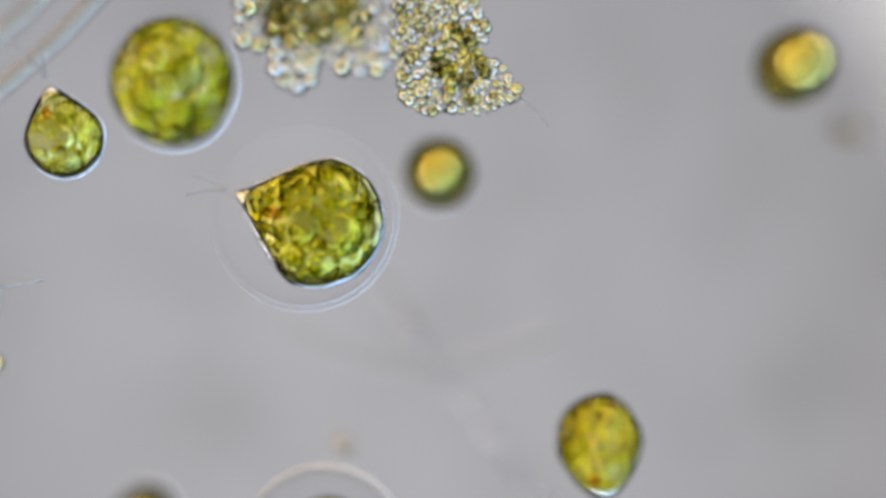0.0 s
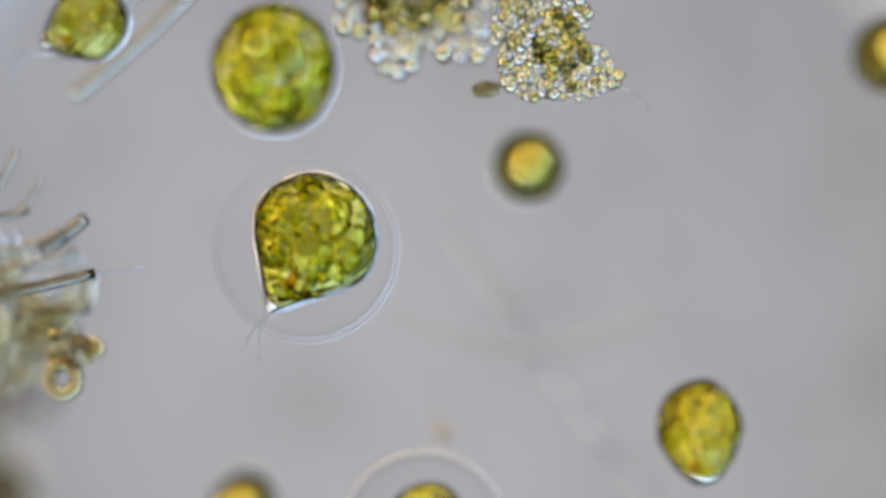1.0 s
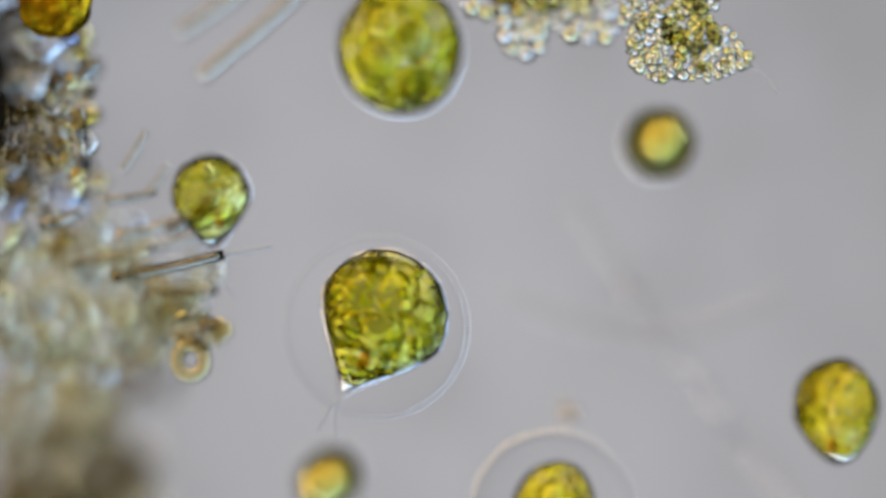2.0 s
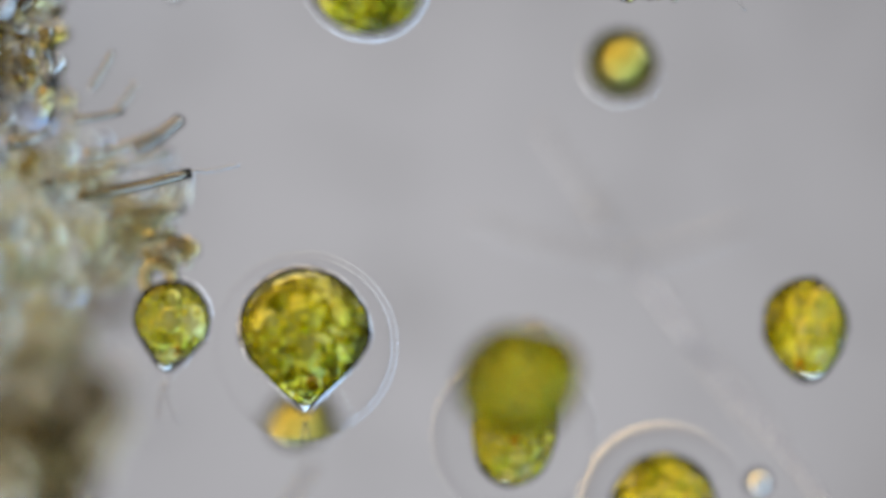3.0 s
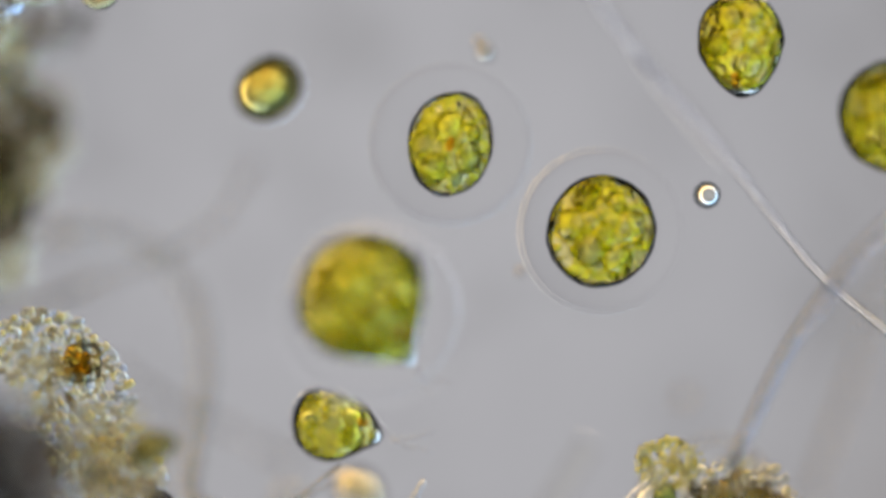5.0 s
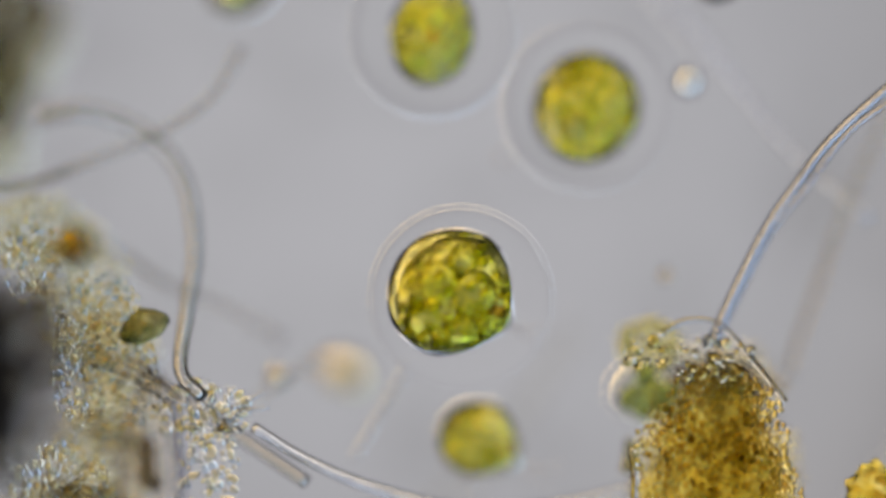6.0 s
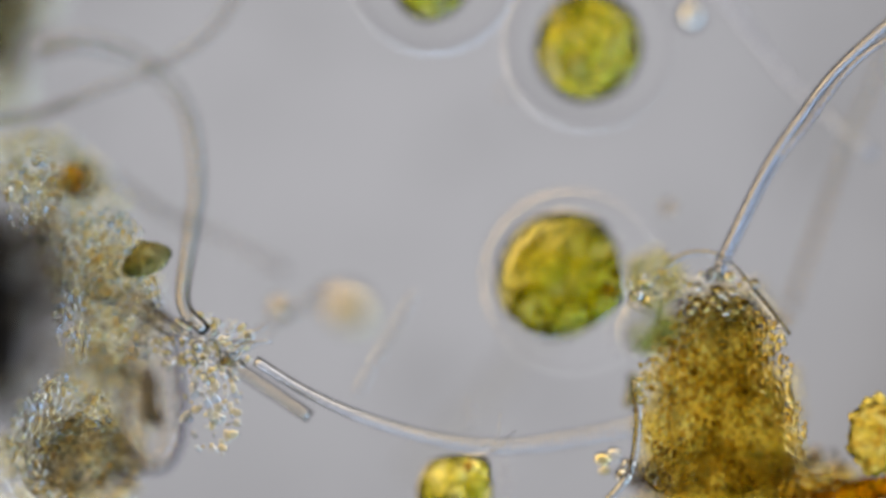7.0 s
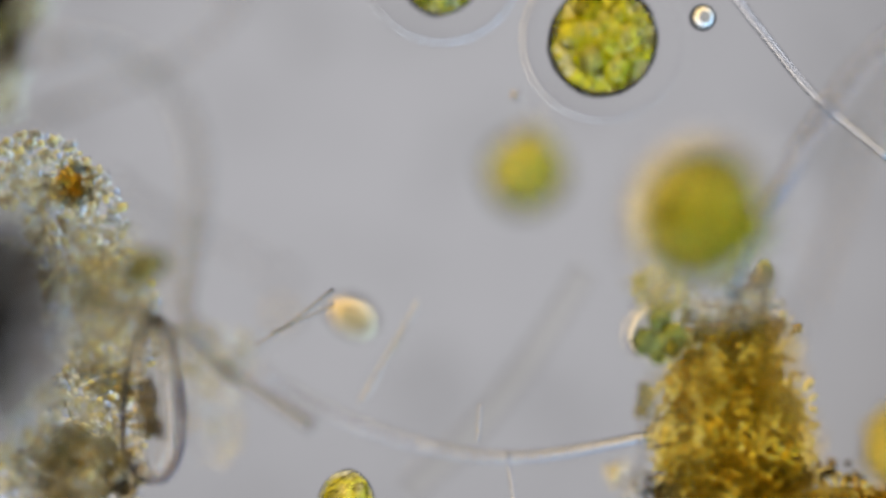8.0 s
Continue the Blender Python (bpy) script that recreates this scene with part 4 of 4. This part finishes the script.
# ---- movement ----
def motions():
    walk(swimmer, [
        (0, pose(-0.226, 0.049, 0.000, 0, 0, 161)),
        (0.2, pose(-0.264, 0.053, 0.000, 4, 0, 156)),
        (0.4, pose(-0.301, 0.050, 0.000, 7.6, 0, 185)),
        (0.6, pose(-0.342, 0.040, 0.000, 11.2, 0, 197)),
        (0.8, pose(-0.393, 0.023, 0.000, 14, 0, 223)),
        (1, pose(-0.412, -0.009, 0.000, 16, 0, 239)),
        (1.2, pose(-0.431, -0.047, 0.000, 17.6, 0, 244)),
        (1.5, pose(-0.467, -0.106, 0.000, 18, 0, 243)),
        (1.7, pose(-0.488, -0.141, 0.000, 17.2, 0, 236)),
        (2.2, pose(-0.538, -0.202, 0.030, 12, 12, 250)),
        (2.8, pose(-0.597, -0.305, 0.050, 1.2, 24, 269)),
        (3, pose(-0.594, -0.354, 0.050, -2.8, 23, 270)),
        (3.2, pose(-0.568, -0.409, 0.050, -6.8, 21, 271)),
        (3.5, pose(-0.538, -0.493, 0.050, -11.6, 17, 288)),
        (3.8, pose(-0.510, -0.572, 0.060, -15.6, 15, 289)),
        (4.2, pose(-0.457, -0.641, 0.070, -18, 17, 287)),
        (4.5, pose(-0.426, -0.720, 0.080, -17.6, 19, 288)),
        (4.7, pose(-0.426, -0.749, 0.060, -16, 21, 291)),
        (5.2, pose(-0.343, -0.858, 0.060, -9.6, 30, 318)),
        (5.8, pose(-0.246, -0.982, 0.070, 1.6, 40, 330)),
        (6, pose(-0.207, -1.004, 0.070, 5.6, 42, 331)),
        (6.5, pose(-0.067, -1.069, 0.085, 13.6, 44, 338)),
        (7, pose(-0.020, -1.092, 0.160, 17.6, 43, 339)),
        (7.2, pose(0.004, -1.088, 0.200, 18, 44, 343)),
        (7.5, pose(0.087, -1.038, 0.210, 16.8, 41, 345)),
        (8, pose(0.199, -0.975, 0.230, 10.4, 36, 347)),
    ])
    walk(small_swimmer, [
        (0, pose(-0.672, 0.201, 0.000, 0, 0, 108)),
        (0.2, pose(-0.707, 0.270, -0.010, 4, 0, 115)),
        (0.4, pose(-0.717, 0.358, -0.030, 8, 0, 116)),
        (0.6, pose(-0.726, 0.406, -0.050, 11.2, 0, 138)),
        (0.8, pose(-0.768, 0.403, -0.070, 13.6, 0, 180)),
        (1, pose(-0.817, 0.378, -0.080, 15.6, 0, 207)),
        (1.2, pose(-0.871, 0.338, -0.100, 16, 0, 258)),
        (1.5, pose(-0.852, 0.226, -0.110, 14.8, 0, 298)),
        (1.7, pose(-0.817, 0.172, -0.090, 12.8, 0, 288)),
        (2.2, pose(-0.828, -0.072, -0.050, 4.4, 0, 270)),
        (2.8, pose(-0.831, -0.278, -0.040, -7.6, 0, 270)),
        (3, pose(-0.834, -0.334, -0.050, -11.2, 0, 264)),
        (3.2, pose(-0.848, -0.429, -0.060, -13.6, 0, 264)),
        (3.5, pose(-0.835, -0.568, -0.100, -15.6, 0, 270)),
        (3.8, pose(-0.846, -0.694, -0.110, -15.6, 0, 276)),
        (4, pose(-0.813, -0.755, -0.110, -14, 0, 300)),
        (4.2, pose(-0.747, -0.843, -0.120, -11.6, 0, 338)),
        (4.5, pose(-0.621, -0.898, -0.120, -6.8, 0, 342)),
        (4.7, pose(-0.547, -0.957, -0.140, -2.8, 0, 351)),
        (5.2, pose(-0.383, -1.063, -0.130, 7.2, 8.6, 339)),
        (5.8, pose(-0.214, -1.199, -0.100, 15.2, 19.2, 333)),
        (6, pose(-0.160, -1.269, -0.100, 16, 20.6, 330)),
        (6.5, pose(-0.136, -1.434, -0.100, 13.2, 24, 308)),
        (6.8, pose(-0.159, -1.461, -0.020, 8.8, 27.4, 291)),
        (7, pose(-0.207, -1.470, 0.120, 5.2, 29.8, 408)),
        (7.2, pose(-0.186, -1.390, 0.140, 1.2, 29.8, 439)),
        (7.5, pose(-0.171, -1.238, 0.180, -5.2, 29.8, 446)),
        (8, pose(-0.101, -0.898, 0.200, -13.2, 29.8, 440)),
    ])
    walk(blurred_swimmer, [
        (0, pose(-0.334, -0.859, 0.250, 0, 0, 42)),
        (1.7, pose(-0.593, -0.766, 0.250, 3, 0, 45)),
        (2.8, pose(-0.337, -0.468, 0.250, 6, 0, 29)),
        (3, pose(-0.219, -0.432, 0.250, 6.5, 0, 30)),
        (3.2, pose(-0.126, -0.429, 0.240, 7, 0, 19)),
        (3.5, pose(0.000, -0.423, 0.220, 8, 0, -1)),
        (3.8, pose(0.105, -0.440, 0.160, 8.5, 0, 2)),
        (4, pose(0.179, -0.440, 0.120, 9, 0, 1)),
        (4.2, pose(0.270, -0.458, 0.060, 9.5, 0, -2)),
        (4.5, pose(0.382, -0.450, 0.000, 10, 0, -7)),
        (4.7, pose(0.441, -0.469, -0.020, 10.5, 0, -6)),
        (5.8, pose(0.881, -0.497, -0.020, 12, 0, -0)),
        (8, pose(1.374, -0.290, -0.020, 15, 0, -0)),
    ])
    walk(newcomer, [
        (0, pose(-0.484, -1.659, -0.120, 0, 0, 73)),
        (7, pose(-0.455, -1.602, -0.120, 0, 0, 72)),
        (7.6, pose(-0.430, -1.546, -0.120, 0, 0, 73)),
        (8, pose(-0.414, -1.482, -0.120, 20, 0, 76)),
    ])
    walk(speck_a, [
        (0, pose(0.686, 0.201, 0.300, 0, 0, 168)),
        (0.4, pose(0.353, 0.265, 0.250, 0, 0, 177)),
        (0.6, pose(0.214, 0.273, 0.200, 0, 0, 180)),
        (1, pose(-0.104, 0.256, 0.040, 0, 0, 188)),
        (1.2, pose(-0.274, 0.221, 0.000, 0, 0, 247)),
        (1.4, pose(-0.335, 0.256, -0.060, 0, 0, 365)),
        (1.5, pose(-0.469, 0.264, -0.200, 0, 0, 370)),
        (8, pose(-0.470, 0.270, -0.200, 0, 0, 370)),
    ])
    walk(speck_b, [
        (0, pose(1.616, 1.941, -0.100, 0, 0, -135)),
        (7, pose(0.785, -0.302, -0.120, 0, 0, -117)),
        (7.5, pose(0.504, -0.603, -0.120, 0, 0, -107)),
        (7.6, pose(0.470, -0.713, -0.120, 0, 0, -116)),
        (7.8, pose(0.349, -0.998, -0.100, 0, 0, -106)),
        (8, pose(0.304, -1.070, -0.070, 0, 0, -111)),
    ])
    walk(cell_a, [
        (0, pose(-0.007, 0.137, -0.160, 0, 0, 20)),
        (0.5, pose(-0.017, 0.130, -0.160, 0, 0, 20)),
        (1, pose(-0.025, 0.124, -0.160, 0, 0, 20)),
        (1.5, pose(-0.014, 0.136, -0.160, 0, 0, 20)),
        (2.8, pose(-0.026, 0.128, -0.160, 0, 0, 20)),
        (3, pose(-0.027, 0.132, -0.160, 0, 0, 20)),
        (3.2, pose(-0.026, 0.123, -0.160, 0, 0, 20)),
        (8, pose(-0.026, 0.123, -0.160, 0, 0, 20)),
    ])
    walk(cell_b, [
        (0, pose(-0.486, 0.301, -0.095, 0, 0, 100)),
        (0.5, pose(-0.486, 0.300, -0.095, 0, 0, 100)),
        (1, pose(-0.484, 0.301, -0.095, 0, 0, 100)),
        (1.5, pose(-0.486, 0.302, -0.095, 0, 0, 100)),
        (2.8, pose(-0.486, 0.300, -0.095, 0, 0, 100)),
        (3, pose(-0.486, 0.298, -0.095, 0, 0, 100)),
        (8, pose(-0.486, 0.298, -0.095, 0, 0, 100)),
    ])
    walk(cell_c, [
        (0, pose(0.280, -0.349, -0.085, 0, 0, -85)),
        (0.5, pose(0.279, -0.349, -0.085, 0, 0, -85)),
        (1, pose(0.279, -0.349, -0.085, 0, 0, -85)),
        (1.5, pose(0.291, -0.348, -0.085, 0, 0, -85)),
        (2.8, pose(0.298, -0.340, -0.085, 0, 0, -85)),
        (3, pose(0.299, -0.344, -0.085, 0, 0, -85)),
        (3.2, pose(0.299, -0.344, -0.085, 0, 0, -85)),
        (3.5, pose(0.299, -0.343, -0.085, 0, 0, -85)),
        (4.2, pose(0.280, -0.345, -0.085, 0, 0, -85)),
        (4.5, pose(0.276, -0.337, -0.085, 0, 0, -85)),
        (4.7, pose(0.277, -0.340, -0.085, 0, 0, -85)),
        (5.8, pose(0.264, -0.382, -0.085, 0, 0, -85)),
        (8, pose(0.264, -0.382, -0.085, 0, 0, -85)),
    ])
    walk(cell_d, [
        (0, pose(0.044, -0.667, -0.095, 0, 0, 60)),
        (3, pose(0.044, -0.667, -0.095, 0, 0, 60)),
        (3.2, pose(0.047, -0.674, -0.095, 0, 0, 60)),
        (3.5, pose(0.040, -0.686, -0.095, 0, 0, 60)),
        (4, pose(0.026, -0.690, -0.095, 0, 0, 60)),
        (4.5, pose(0.029, -0.688, -0.095, 0, 0, 60)),
        (4.7, pose(0.028, -0.689, -0.095, 0, 0, 60)),
        (5.8, pose(0.029, -0.669, -0.095, 0, 0, 60)),
        (6, pose(0.033, -0.669, -0.095, 0, 0, 60)),
        (6.5, pose(0.032, -0.671, -0.095, 0, 0, 60)),
        (7, pose(0.031, -0.677, -0.095, 0, 0, 60)),
        (7.5, pose(0.035, -0.673, -0.095, 0, 0, 60)),
        (8, pose(0.039, -0.663, -0.095, 0, 0, 60)),
    ])
    walk(cell_f, [
        (0, pose(0.636, 0.331, -0.170, 0, 0, 30)),
        (1, pose(0.634, 0.330, -0.170, 0, 0, 30)),
        (8, pose(0.634, 0.330, -0.170, 0, 0, 30)),
    ])
    walk(cell_i, [
        (0, pose(-0.212, -0.534, -0.075, 0, 0, 80)),
        (1.5, pose(-0.212, -0.534, -0.075, 0, 0, 80)),
        (2.8, pose(-0.209, -0.521, -0.075, 0, 0, 80)),
        (3, pose(-0.222, -0.537, -0.075, 0, 0, 80)),
        (3.2, pose(-0.225, -0.541, -0.075, 0, 0, 80)),
        (3.5, pose(-0.225, -0.538, -0.075, 0, 0, 80)),
        (4, pose(-0.235, -0.532, -0.075, 0, 0, 80)),
        (4.5, pose(-0.234, -0.532, -0.075, 0, 0, 80)),
        (5.8, pose(-0.247, -0.537, -0.075, 0, 0, 80)),
        (6, pose(-0.245, -0.539, -0.075, 0, 0, 80)),
        (6.5, pose(-0.251, -0.544, -0.075, 0, 0, 80)),
        (8, pose(-0.243, -0.530, -0.075, 0, 0, 80)),
    ])
    walk(cell_j, [
        (0, pose(-0.544, -0.489, -0.210, 0, 0, 40)),
        (1, pose(-0.544, -0.489, -0.210, 0, 0, 40)),
        (1.5, pose(-0.619, -0.484, -0.210, 0, 0, 40)),
        (2.8, pose(-0.607, -0.473, -0.210, 0, 0, 40)),
        (3, pose(-0.610, -0.507, -0.210, 0, 0, 40)),
        (3.2, pose(-0.581, -0.544, -0.210, 0, 0, 40)),
        (3.4, pose(-0.552, -0.436, -0.210, 0, 0, 40)),
        (3.5, pose(-0.548, -0.426, -0.210, 0, 0, 40)),
        (3.6, pose(-0.562, -0.434, -0.210, 0, 0, 40)),
        (3.8, pose(-0.600, -0.436, -0.210, 0, 0, 40)),
        (4, pose(-0.611, -0.465, -0.210, 0, 0, 40)),
        (4.2, pose(-0.585, -0.506, -0.210, 0, 0, 40)),
        (4.5, pose(-0.546, -0.472, -0.210, 0, 0, 40)),
        (4.7, pose(-0.557, -0.429, -0.210, 0, 0, 40)),
        (5.8, pose(-0.575, -0.432, -0.210, 0, 0, 40)),
        (6, pose(-0.597, -0.434, -0.210, 0, 0, 40)),
        (8, pose(-0.597, -0.434, -0.210, 0, 0, 40)),
    ])


motions()
